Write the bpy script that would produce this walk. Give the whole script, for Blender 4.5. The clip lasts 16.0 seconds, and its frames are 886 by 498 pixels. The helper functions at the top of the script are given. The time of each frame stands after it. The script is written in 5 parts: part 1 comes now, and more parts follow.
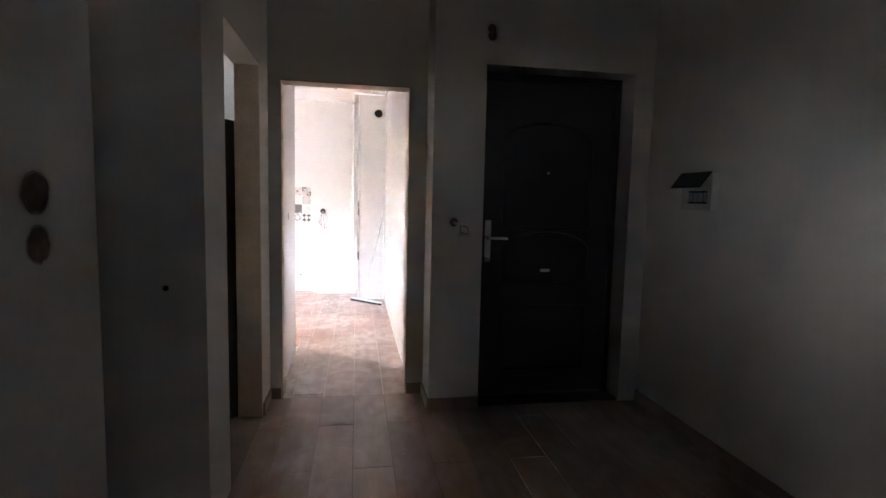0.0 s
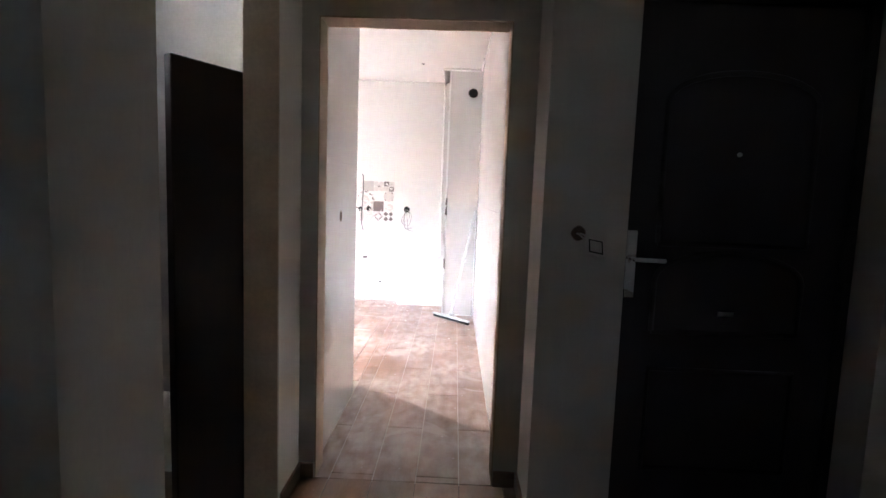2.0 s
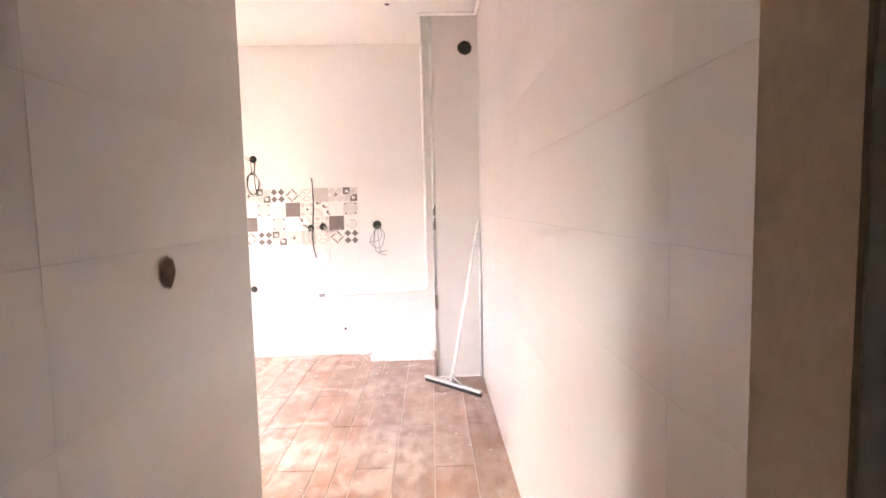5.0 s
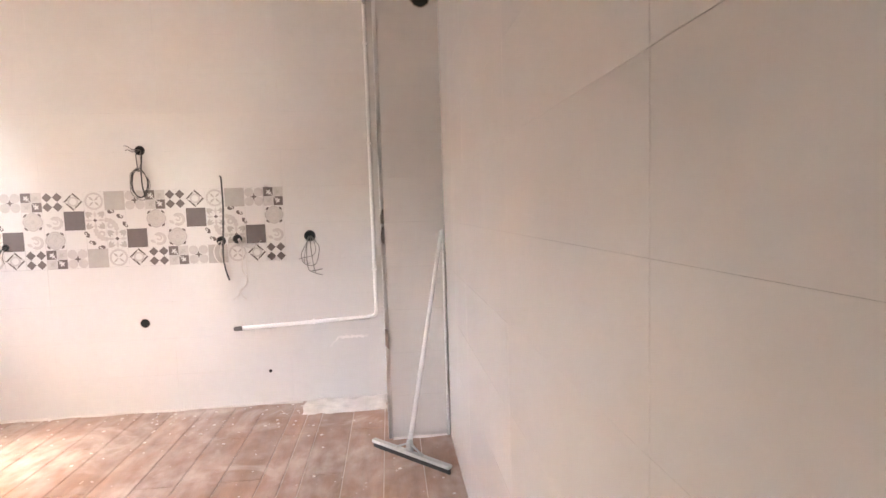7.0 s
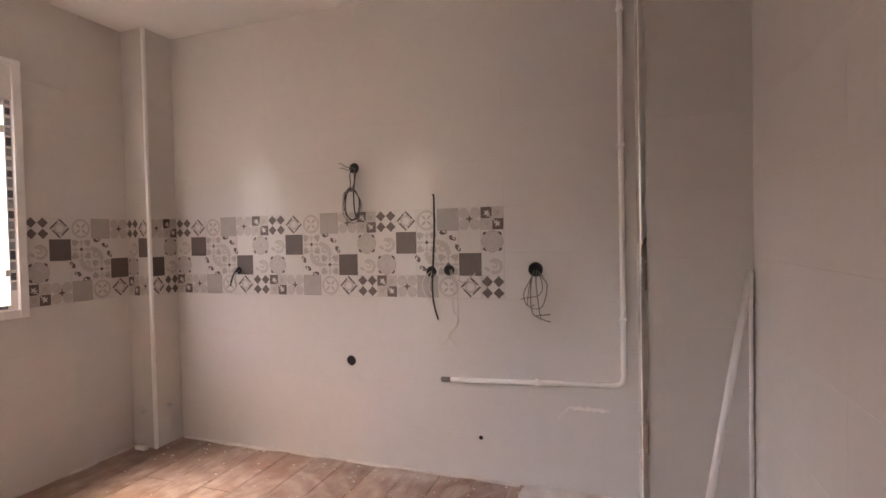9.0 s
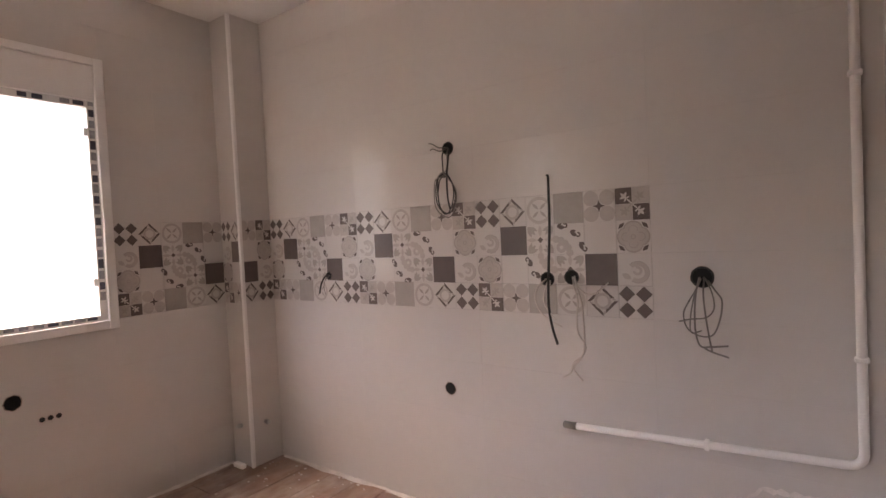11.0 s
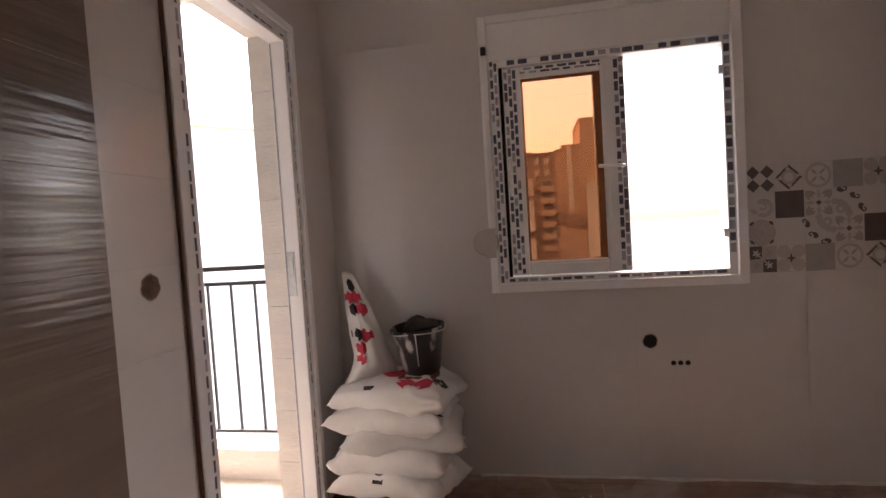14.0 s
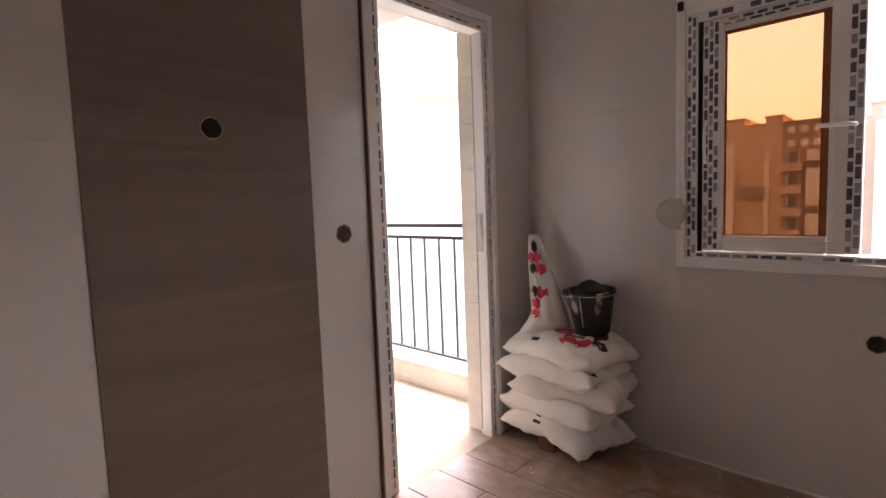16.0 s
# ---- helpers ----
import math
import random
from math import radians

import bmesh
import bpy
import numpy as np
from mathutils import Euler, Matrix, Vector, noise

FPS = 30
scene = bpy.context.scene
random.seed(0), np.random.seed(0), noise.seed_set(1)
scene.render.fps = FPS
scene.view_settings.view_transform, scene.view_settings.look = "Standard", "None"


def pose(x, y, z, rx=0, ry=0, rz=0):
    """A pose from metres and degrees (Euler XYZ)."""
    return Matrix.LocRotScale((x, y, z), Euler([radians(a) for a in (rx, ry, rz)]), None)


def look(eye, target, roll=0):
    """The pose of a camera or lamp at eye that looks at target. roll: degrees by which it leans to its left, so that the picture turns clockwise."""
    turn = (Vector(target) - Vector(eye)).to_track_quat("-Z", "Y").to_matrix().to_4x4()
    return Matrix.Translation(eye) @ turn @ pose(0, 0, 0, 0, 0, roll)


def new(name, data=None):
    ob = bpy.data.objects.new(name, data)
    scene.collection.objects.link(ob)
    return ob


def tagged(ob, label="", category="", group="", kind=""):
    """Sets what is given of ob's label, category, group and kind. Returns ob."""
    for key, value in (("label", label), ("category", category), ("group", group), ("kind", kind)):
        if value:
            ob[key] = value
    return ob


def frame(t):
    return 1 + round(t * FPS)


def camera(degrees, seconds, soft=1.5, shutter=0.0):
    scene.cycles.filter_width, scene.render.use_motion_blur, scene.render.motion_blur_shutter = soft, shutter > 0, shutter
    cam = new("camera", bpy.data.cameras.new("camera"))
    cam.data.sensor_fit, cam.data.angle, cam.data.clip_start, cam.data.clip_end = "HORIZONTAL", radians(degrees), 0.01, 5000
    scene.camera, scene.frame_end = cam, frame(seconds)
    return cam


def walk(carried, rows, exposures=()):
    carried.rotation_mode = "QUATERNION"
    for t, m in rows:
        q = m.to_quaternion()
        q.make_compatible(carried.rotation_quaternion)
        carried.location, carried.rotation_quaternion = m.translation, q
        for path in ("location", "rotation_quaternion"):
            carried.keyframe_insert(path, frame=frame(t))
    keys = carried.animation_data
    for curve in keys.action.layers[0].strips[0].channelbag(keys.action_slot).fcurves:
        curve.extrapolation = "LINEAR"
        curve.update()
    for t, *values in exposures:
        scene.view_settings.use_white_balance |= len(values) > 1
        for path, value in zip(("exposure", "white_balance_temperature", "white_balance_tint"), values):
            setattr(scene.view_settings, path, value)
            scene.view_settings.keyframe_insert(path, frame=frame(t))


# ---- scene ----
cam = camera(82.2, 16.0)
PATH = [
    (0, (0.289, 0.622, 1.314), (0.626, 2.584, 1.129), 1.3),
    (0.5, (0.315, 0.838, 1.31), (0.542, 2.817, 1.122), 1.0),
    (1, (0.418, 1.151, 1.318), (0.463, 3.141, 1.126), 1.3),
    (1.5, (0.448, 1.431, 1.304), (0.422, 3.421, 1.105), 1.7),
    (2, (0.414, 1.779, 1.305), (0.373, 3.768, 1.104), 2.1),
    (2.5, (0.466, 2.109, 1.304), (0.342, 4.095, 1.104), 1.7),
    (3, (0.476, 2.409, 1.294), (0.293, 4.39, 1.088), 1.1),
    (3.5, (0.398, 2.782, 1.296), (0.214, 4.763, 1.093), 1.2),
    (4, (0.429, 3.118, 1.299), (0.259, 5.103, 1.123), -1.3),
    (4.5, (0.414, 3.376, 1.3), (0.22, 5.361, 1.146), -1.9),
    (5, (0.29, 3.602, 1.298), (0.335, 5.595, 1.128), -1.3),
    (5.2, (0.244, 3.683, 1.296), (0.445, 5.665, 1.118), -1.3),
    (7.3, (0.359, 4.714, 1.3), (0.564, 6.697, 1.142), -1.9),
    (7.5, (0.341, 4.817, 1.306), (0.52, 6.803, 1.147), -2.2),
    (8, (0.364, 5.028, 1.331), (0.156, 7.015, 1.246), -3.4),
    (8.5, (0.36, 5.196, 1.304), (-0.101, 7.142, 1.261), -3.8),
    (9, (0.245, 5.427, 1.319), (-0.422, 7.312, 1.273), -1.2),
    (9.2, (0.206, 5.506, 1.321), (-0.512, 7.372, 1.274), -1.2),
    (11.3, (0.078, 6.177, 1.344), (-1.158, 7.749, 1.283), -2.8),
    (11.5, (0.043, 6.211, 1.35), (-1.256, 7.73, 1.288), -2.8),
    (12, (-0.04, 6.229, 1.342), (-1.705, 7.337, 1.307), -3.8),
    (12.5, (-0.05, 6.269, 1.35), (-1.969, 6.831, 1.332), -4.5),
    (13, (-0.033, 6.304, 1.333), (-2.011, 6.601, 1.28), -4.5),
    (13.5, (-0.068, 6.298, 1.289), (-2.067, 6.274, 1.233), -5.1),
    (14, (-0.227, 6.269, 1.291), (-2.194, 5.923, 1.202), -3.6),
    (14.5, (-0.353, 6.339, 1.275), (-2.245, 5.697, 1.197), -2.5),
    (15, (-0.429, 6.516, 1.269), (-2.042, 5.339, 1.162), -1.6),
    (15.5, (-0.338, 6.709, 1.267), (-1.827, 5.379, 1.145), -2.1),
    (16, (-0.248, 6.904, 1.277), (-1.699, 5.539, 1.102), -2.1),
]
walk(cam, [(t, look(eye, target, roll)) for t, eye, target, roll in PATH],
     exposures=[(0.0, 7.1, 6100, 12), (1.0, 7.0, 6050, 11), (2.0, 7.0, 6050, 11), (3.5, 7.0, 6250, 12), (4.5, 7.0, 6950, 20), (5.2, 6.65, 7250, 19), (7.3, 5.85, 7200, 15), (8.0, 5.58, 7450, 18), (8.5, 5.08, 7600, 21), (9.2, 4.6, 7700, 22), (11.5, 4.4, 7550, 22), (12.2, 4.35, 7550, 22), (13.0, 3.9, 7450, 22), (13.5, 3.75, 7300, 20), (15.0, 3.72, 7250, 20), (16.0, 3.75, 7250, 20)])

# ---- light: an overcast bright sky, entering by the kitchen window and the balcony door ----
world = bpy.data.worlds.new("sky")
scene.world = world
world.use_nodes = True
wn = world.node_tree
sky = wn.nodes.new("ShaderNodeTexSky")
sky.sky_type = "NISHITA"
sky.sun_disc = False
sky.sun_elevation, sky.sun_rotation = radians(62), radians(250)
sky.dust_density = 4.0
wn.nodes["Background"].inputs["Strength"].default_value = 0.15
wn.links.new(sky.outputs[0], wn.nodes["Background"].inputs["Color"])
sun = new("sun", bpy.data.lights.new("sun", "SUN"))
sun.data.energy, sun.data.angle, sun.data.color = 0.5, radians(38), (1.0, 0.94, 0.86)
sun.matrix_world = look((0, 0, 0), (0.74, -0.50, -0.45))


# ---- materials ----
def mat(name, color, rough=0.6, metal=0.0, var=0.12, scale=3.0, grain=60.0, bump=0.1, dist=0.004, spec=0.5, stretch=(1, 1, 1), per_piece=0.0, coat=0.0):
    """A surface with large stains, fine grain and relief; per_piece varies it from object to object."""
    m = bpy.data.materials.new(name)
    m.use_nodes = True
    nt = m.node_tree
    b = nt.nodes["Principled BSDF"]
    b.inputs["Roughness"].default_value, b.inputs["Metallic"].default_value = rough, metal
    b.inputs["Specular IOR Level"].default_value = spec
    b.inputs["Coat Weight"].default_value = coat
    geo = nt.nodes.new("ShaderNodeNewGeometry")
    mp = nt.nodes.new("ShaderNodeMapping")
    mp.inputs["Scale"].default_value = stretch
    nt.links.new(geo.outputs["Position"], mp.inputs["Vector"])
    big, fine = nt.nodes.new("ShaderNodeTexNoise"), nt.nodes.new("ShaderNodeTexNoise")
    big.inputs["Scale"].default_value, fine.inputs["Scale"].default_value = scale, grain
    big.inputs["Detail"].default_value, fine.inputs["Detail"].default_value = 5, 4
    for n in (big, fine):
        nt.links.new(mp.outputs[0], n.inputs["Vector"])
    add = nt.nodes.new("ShaderNodeMath")
    add.operation = "MULTIPLY_ADD"
    nt.links.new(fine.outputs["Fac"], add.inputs[0])
    add.inputs[1].default_value = 0.4
    nt.links.new(big.outputs["Fac"], add.inputs[2])
    ramp = nt.nodes.new("ShaderNodeMapRange")
    ramp.inputs["From Min"].default_value, ramp.inputs["From Max"].default_value = 0.4, 1.0
    ramp.inputs["To Min"].default_value, ramp.inputs["To Max"].default_value = 1 - var, 1 + var * 0.6
    nt.links.new(add.outputs[0], ramp.inputs["Value"])
    last = ramp.outputs[0]
    if per_piece:
        info = nt.nodes.new("ShaderNodeObjectInfo")
        pr = nt.nodes.new("ShaderNodeMapRange")
        pr.inputs["To Min"].default_value, pr.inputs["To Max"].default_value = 1 - per_piece, 1 + per_piece
        nt.links.new(info.outputs["Random"], pr.inputs["Value"])
        mul = nt.nodes.new("ShaderNodeMath")
        mul.operation = "MULTIPLY"
        nt.links.new(last, mul.inputs[0])
        nt.links.new(pr.outputs[0], mul.inputs[1])
        last = mul.outputs[0]
    vm = nt.nodes.new("ShaderNodeVectorMath")
    vm.operation = "SCALE"
    vm.inputs[0].default_value = color
    nt.links.new(last, vm.inputs["Scale"])
    nt.links.new(vm.outputs[0], b.inputs["Base Color"])
    rr = nt.nodes.new("ShaderNodeMapRange")
    rr.inputs["To Min"].default_value, rr.inputs["To Max"].default_value = max(rough - 0.05, 0.02), min(rough + 0.08, 1)
    nt.links.new(big.outputs["Fac"], rr.inputs["Value"])
    nt.links.new(rr.outputs[0], b.inputs["Roughness"])
    if bump:
        bp = nt.nodes.new("ShaderNodeBump")
        bp.inputs["Strength"].default_value, bp.inputs["Distance"].default_value = bump, dist
        nt.links.new(add.outputs[0], bp.inputs["Height"])
        nt.links.new(bp.outputs[0], b.inputs["Normal"])
    return m


def floor_wood(name, dust):
    """Wood-look ceramic plank: streaked brown print under swept films, smears and specks of pale building dust."""
    m = mat(name, (0.31, 0.175, 0.115), 0.36, var=0.35, scale=2.5, grain=26.0, bump=0.12, dist=0.002, stretch=(6, 1, 1), per_piece=0.14)
    nt = m.node_tree
    b = nt.nodes["Principled BSDF"]
    base = b.inputs["Base Color"].links[0].from_socket
    geo = nt.nodes.new("ShaderNodeNewGeometry")

    def film(scale, detail, lo, hi, top, stretch=(1, 1, 1), warp=0.0):
        mp = nt.nodes.new("ShaderNodeMapping")
        mp.inputs["Scale"].default_value = stretch
        nt.links.new(geo.outputs["Position"], mp.inputs["Vector"])
        n = nt.nodes.new("ShaderNodeTexNoise")
        n.inputs["Scale"].default_value, n.inputs["Detail"].default_value, n.inputs["Distortion"].default_value = scale, detail, warp
        nt.links.new(mp.outputs[0], n.inputs["Vector"])
        r = nt.nodes.new("ShaderNodeMapRange")
        r.inputs["From Min"].default_value, r.inputs["From Max"].default_value, r.inputs["To Max"].default_value = lo, hi, top
        nt.links.new(n.outputs["Fac"], r.inputs["Value"])
        return r.outputs[0]

    def join(a, c, how):
        k = nt.nodes.new("ShaderNodeMath")
        k.operation = how
        nt.links.new(a, k.inputs[0])
        nt.links.new(c, k.inputs[1])
        return k.outputs[0]

    sheet = join(film(1.5, 4, 0.35, 0.62, dust), film(9.0, 5, 0.25, 0.7, 1.0, (1.5, 0.8, 1)), "MULTIPLY")
    swirl = film(2.6, 6, 0.52, 0.66, dust * 0.65, (1, 1, 1), 1.2)
    specks = film(34.0, 2, 0.70, 0.74, dust)
    cover = join(join(sheet, swirl, "MAXIMUM"), specks, "MAXIMUM")
    mix = nt.nodes.new("ShaderNodeMix")
    mix.data_type = "RGBA"
    mix.inputs["B"].default_value = (0.68, 0.61, 0.56, 1)
    nt.links.new(cover, mix.inputs["Factor"])
    nt.links.new(base, mix.inputs["A"])
    nt.links.new(mix.outputs["Result"], b.inputs["Base Color"])
    return m


def vein_tile(name, a, c, rough):
    """Brown decor tile with long horizontal veins and a shallow wave relief."""
    m = mat(name, a, rough, var=0.1, scale=3, grain=40, bump=0)
    nt = m.node_tree
    b = nt.nodes["Principled BSDF"]
    geo = nt.nodes.new("ShaderNodeNewGeometry")
    mp = nt.nodes.new("ShaderNodeMapping")
    mp.inputs["Scale"].default_value = (0.45, 0.45, 6.5)
    nt.links.new(geo.outputs["Position"], mp.inputs["Vector"])
    w = nt.nodes.new("ShaderNodeTexNoise")
    w.inputs["Scale"].default_value, w.inputs["Detail"].default_value, w.inputs["Distortion"].default_value = 1.6, 6, 0.6
    nt.links.new(mp.outputs[0], w.inputs["Vector"])
    mix = nt.nodes.new("ShaderNodeMix")
    mix.data_type = "RGBA"
    mix.inputs["A"].default_value, mix.inputs["B"].default_value = (*a, 1), (*c, 1)
    r = nt.nodes.new("ShaderNodeMapRange")
    r.inputs["From Min"].default_value, r.inputs["From Max"].default_value = 0.35, 0.65
    nt.links.new(w.outputs["Fac"], r.inputs["Value"])
    nt.links.new(r.outputs[0], mix.inputs["Factor"])
    nt.links.new(mix.outputs["Result"], b.inputs["Base Color"])
    bp = nt.nodes.new("ShaderNodeBump")
    bp.inputs["Strength"].default_value, bp.inputs["Distance"].default_value = 0.6, 0.008
    w2 = nt.nodes.new("ShaderNodeTexNoise")
    w2.inputs["Scale"].default_value, w2.inputs["Detail"].default_value = 4.0, 2
    nt.links.new(mp.outputs[0], w2.inputs["Vector"])
    nt.links.new(w2.outputs["Fac"], bp.inputs["Height"])
    nt.links.new(bp.outputs[0], b.inputs["Normal"])
    return m


def glass_mat(name, color, rough=0.0):
    m = bpy.data.materials.new(name)
    m.use_nodes = True
    b = m.node_tree.nodes["Principled BSDF"]
    b.inputs["Base Color"].default_value = (*color, 1)
    b.inputs["Transmission Weight"].default_value = 1
    b.inputs["Roughness"].default_value, b.inputs["IOR"].default_value = rough, 1.45
    return m


def splatter(name, a, c, scale, edge):
    """A dark plastic with dried pale splashes."""
    m = mat(name, a, 0.45, var=0.3, scale=9, grain=45, bump=0.3, dist=0.003)
    nt = m.node_tree
    b = nt.nodes["Principled BSDF"]
    base = b.inputs["Base Color"].links[0].from_socket
    geo = nt.nodes.new("ShaderNodeNewGeometry")
    mp = nt.nodes.new("ShaderNodeMapping")
    mp.inputs["Scale"].default_value = (1, 1, 0.45)
    nt.links.new(geo.outputs["Position"], mp.inputs["Vector"])
    n = nt.nodes.new("ShaderNodeTexNoise")
    n.inputs["Scale"].default_value, n.inputs["Detail"].default_value = scale, 6
    nt.links.new(mp.outputs[0], n.inputs["Vector"])
    r = nt.nodes.new("ShaderNodeMapRange")
    r.inputs["From Min"].default_value, r.inputs["From Max"].default_value = edge, edge + 0.06
    nt.links.new(n.outputs["Fac"], r.inputs["Value"])
    mix = nt.nodes.new("ShaderNodeMix")
    mix.data_type = "RGBA"
    mix.inputs["B"].default_value = (*c, 1)
    nt.links.new(r.outputs[0], mix.inputs["Factor"])
    nt.links.new(base, mix.inputs["A"])
    nt.links.new(mix.outputs["Result"], b.inputs["Base Color"])
    return m


PLASTER = mat("hall_paint", (0.70, 0.655, 0.585), 0.75, var=0.10, scale=1.6, grain=70, bump=0.25, dist=0.003)
RAW = mat("raw_jamb_plaster", (0.60, 0.465, 0.34), 0.9, var=0.25, scale=5, grain=60, bump=0.5, dist=0.006)
CEIL = mat("ceiling_paint", (0.82, 0.80, 0.77), 0.8, var=0.05, scale=1.2, bump=0.12, dist=0.002)
TILE = mat("wall_tile_glaze", (0.66, 0.63, 0.595), 0.22, var=0.05, scale=0.9, grain=16, bump=0.03, dist=0.002, per_piece=0.008)
GROUT = mat("grout", (0.66, 0.63, 0.60), 0.9, var=0.2, bump=0.3)
VEIN = vein_tile("brown_vein_tile", (0.205, 0.158, 0.129), (0.172, 0.131, 0.106), 0.2)
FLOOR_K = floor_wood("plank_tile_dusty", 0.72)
# hall copies of planks and grout, coloured darker for the shade past the doorway
FLOOR_H = floor_wood("plank_tile_hall_shaded", 0.3)
FGROUT_H = mat("hall_floor_grout_shaded", (0.24, 0.18, 0.145), 0.95, var=0.25, scale=6, bump=0.4)
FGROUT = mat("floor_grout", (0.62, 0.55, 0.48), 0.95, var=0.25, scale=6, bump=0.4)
PVC = mat("white_pvc", (0.87, 0.86, 0.84), 0.3, var=0.04, scale=4, bump=0.02)
FILM = mat("printed_film_mark", (0.10, 0.105, 0.145), 0.35, var=0.4, scale=30, bump=0)
FILM_L = mat("printed_film_pale", (0.40, 0.40, 0.43), 0.35, var=0.3, scale=30, bump=0)
AMBER = glass_mat("amber_glass", (0.168, 0.073, 0.035))
# glass tint darkened to let less light into the bathroom
DIM_GLASS = glass_mat("darkened_frosted_glass", (0.16, 0.17, 0.17), 0.25)
DARKWOOD = mat("dark_brown_door_steel", (0.028, 0.021, 0.021), 0.5, var=0.25, scale=8, grain=90, bump=0.08, dist=0.002)
CHROME = mat("chrome", (0.80, 0.79, 0.77), 0.27, metal=1.0, var=0.05, bump=0)
CUT = mat("cut_edge", (0.36, 0.29, 0.24), 0.9, var=0.4, scale=50, bump=0.3)
CAVITY = mat("brick_cavity", (0.13, 0.085, 0.06), 0.95, var=0.6, scale=45, bump=0.6, dist=0.01)
# black put on solid faces for the shade inside holes, slots and gaps
BLACK = mat("black_gap_shade", (0.012, 0.011, 0.010), 0.9, var=0.4, scale=40, bump=0.3)
BLACKPAINT = mat("black_iron_paint", (0.025, 0.024, 0.024), 0.45, var=0.2, scale=20, bump=0.05)
PRINT_DARK = mat("tile_print_dark", (0.125, 0.095, 0.085), 0.35, var=0.12, scale=20, bump=0)
PRINT_MID = mat("tile_print_grey", (0.40, 0.365, 0.33), 0.3, var=0.1, scale=20, bump=0)
PRINT_PALE = mat("tile_print_pale", (0.48, 0.44, 0.405), 0.3, var=0.1, scale=20, bump=0)
CONDUIT = mat("painted_conduit", (0.90, 0.88, 0.85), 0.4, var=0.06, bump=0.05)
WIRE_G = mat("grey_wire", (0.20, 0.185, 0.17), 0.5, var=0.2, bump=0)
WIRE_W = mat("white_wire", (0.60, 0.55, 0.50), 0.4, var=0.15, bump=0)
WIRE_B = mat("black_cable", (0.025, 0.023, 0.022), 0.5, var=0.2, bump=0)
SACK = mat("woven_sack_white", (0.84, 0.82, 0.78), 0.55, var=0.12, scale=7, grain=220, bump=0.3, dist=0.004)
SACK_RED = mat("sack_print_red", (0.68, 0.045, 0.09), 0.5, var=0.2, scale=20, bump=0.1)
SACK_BLACK = mat("sack_print_black", (0.02, 0.018, 0.018), 0.5, var=0.2, scale=20, bump=0.1)
BUCKET = splatter("mortar_stained_bucket", (0.032, 0.03, 0.03), (0.55, 0.53, 0.51), 11, 0.55)
RUBBLE = mat("dark_rag", (0.03, 0.027, 0.025), 0.9, var=0.4, scale=14, bump=0.6, dist=0.01)
BRICK = mat("red_clay_brick", (0.20, 0.085, 0.055), 0.9, var=0.35, scale=12, bump=0.5, dist=0.006)
STONE = mat("beige_facade_stone", (0.74, 0.70, 0.64), 0.7, var=0.12, scale=5, grain=40, bump=0.4, dist=0.01, stretch=(1, 1, 3), per_piece=0.04)
BALC = mat("balcony_tile", (0.62, 0.58, 0.53), 0.5, var=0.3, scale=9, bump=0.1)
RENDERWALL = mat("cream_render", (0.88, 0.77, 0.60), 0.9, var=0.08, scale=0.4, grain=8, bump=0.1)
RENDERB = mat("ochre_render", (0.74, 0.52, 0.34), 0.9, var=0.12, scale=0.3, grain=6, bump=0.1)
RENDERC = mat("dark_render", (0.44, 0.30, 0.21), 0.9, var=0.12, scale=0.3, grain=6, bump=0.1)
WINDARK = mat("far_window", (0.20, 0.14, 0.10), 0.3, var=0.3, scale=2, bump=0)
GROUND = mat("ground_asphalt", (0.12, 0.115, 0.105), 0.95, var=0.3, scale=0.2, grain=3, bump=0.2)
RUST = mat("rust_brown_profile", (0.30, 0.105, 0.035), 0.5, var=0.25, scale=12, bump=0.05)
BROWNFRAME = mat("brown_outer_profile", (0.12, 0.05, 0.02), 0.5, var=0.2, scale=10, bump=0.05)
# bathroom wall colour set dark to stand for the dim light in there
BATH_WALL = mat("bath_wall_dimmed", (0.115, 0.108, 0.10), 0.4, var=0.15, scale=4, bump=0.05)
BATH_TILE = mat("bath_tile_dark", (0.045, 0.026, 0.021), 0.3, var=0.2, scale=5, bump=0.03)
AGED = mat("aged_plastic", (0.50, 0.47, 0.43), 0.45, var=0.12, scale=9, bump=0.02)
WHITE_PLASTIC = mat("white_plastic", (0.86, 0.85, 0.83), 0.35, var=0.06, scale=9, bump=0)
SQ_METAL = mat("galvanised_steel", (0.60, 0.62, 0.60), 0.35, metal=0.9, var=0.15, scale=30, bump=0.05)
RUBBER = mat("black_rubber", (0.02, 0.02, 0.02), 0.7, bump=0)
DUST = mat("plaster_rubble", (0.76, 0.72, 0.68), 0.95, var=0.25, scale=10, grain=120, bump=0.3, dist=0.01)


# ---- builders ----
def link(name, bm, material, parent=None, label=""):
    me = bpy.data.meshes.new(name)
    bm.to_mesh(me)
    bm.free()
    for m in (material if isinstance(material, (list, tuple)) else [material]):
        me.materials.append(m)
    ob = new(name, me)
    if parent is not None:
        ob.parent = parent
    if label:
        ob["label"] = label
    return ob


def part(name, bm, material, parent, label=""):
    return link(name, bm, material, parent, label)


def empty(name, at, label, category, group="", kind=""):
    ob = new(name)
    ob.location = at
    ob.empty_display_size = 0.1
    bpy.context.view_layer.update()
    return tagged(ob, label, category, group, kind)


def under(ob, parent):
    """Puts ob, built in world places, under a parent that stands elsewhere."""
    ob.parent = parent
    ob.matrix_parent_inverse = Matrix.Translation(parent.location).inverted()
    return ob


def wpart(name, bm, material, parent, label=""):
    ob = link(name, bm, material, None, label)
    return under(ob, parent)


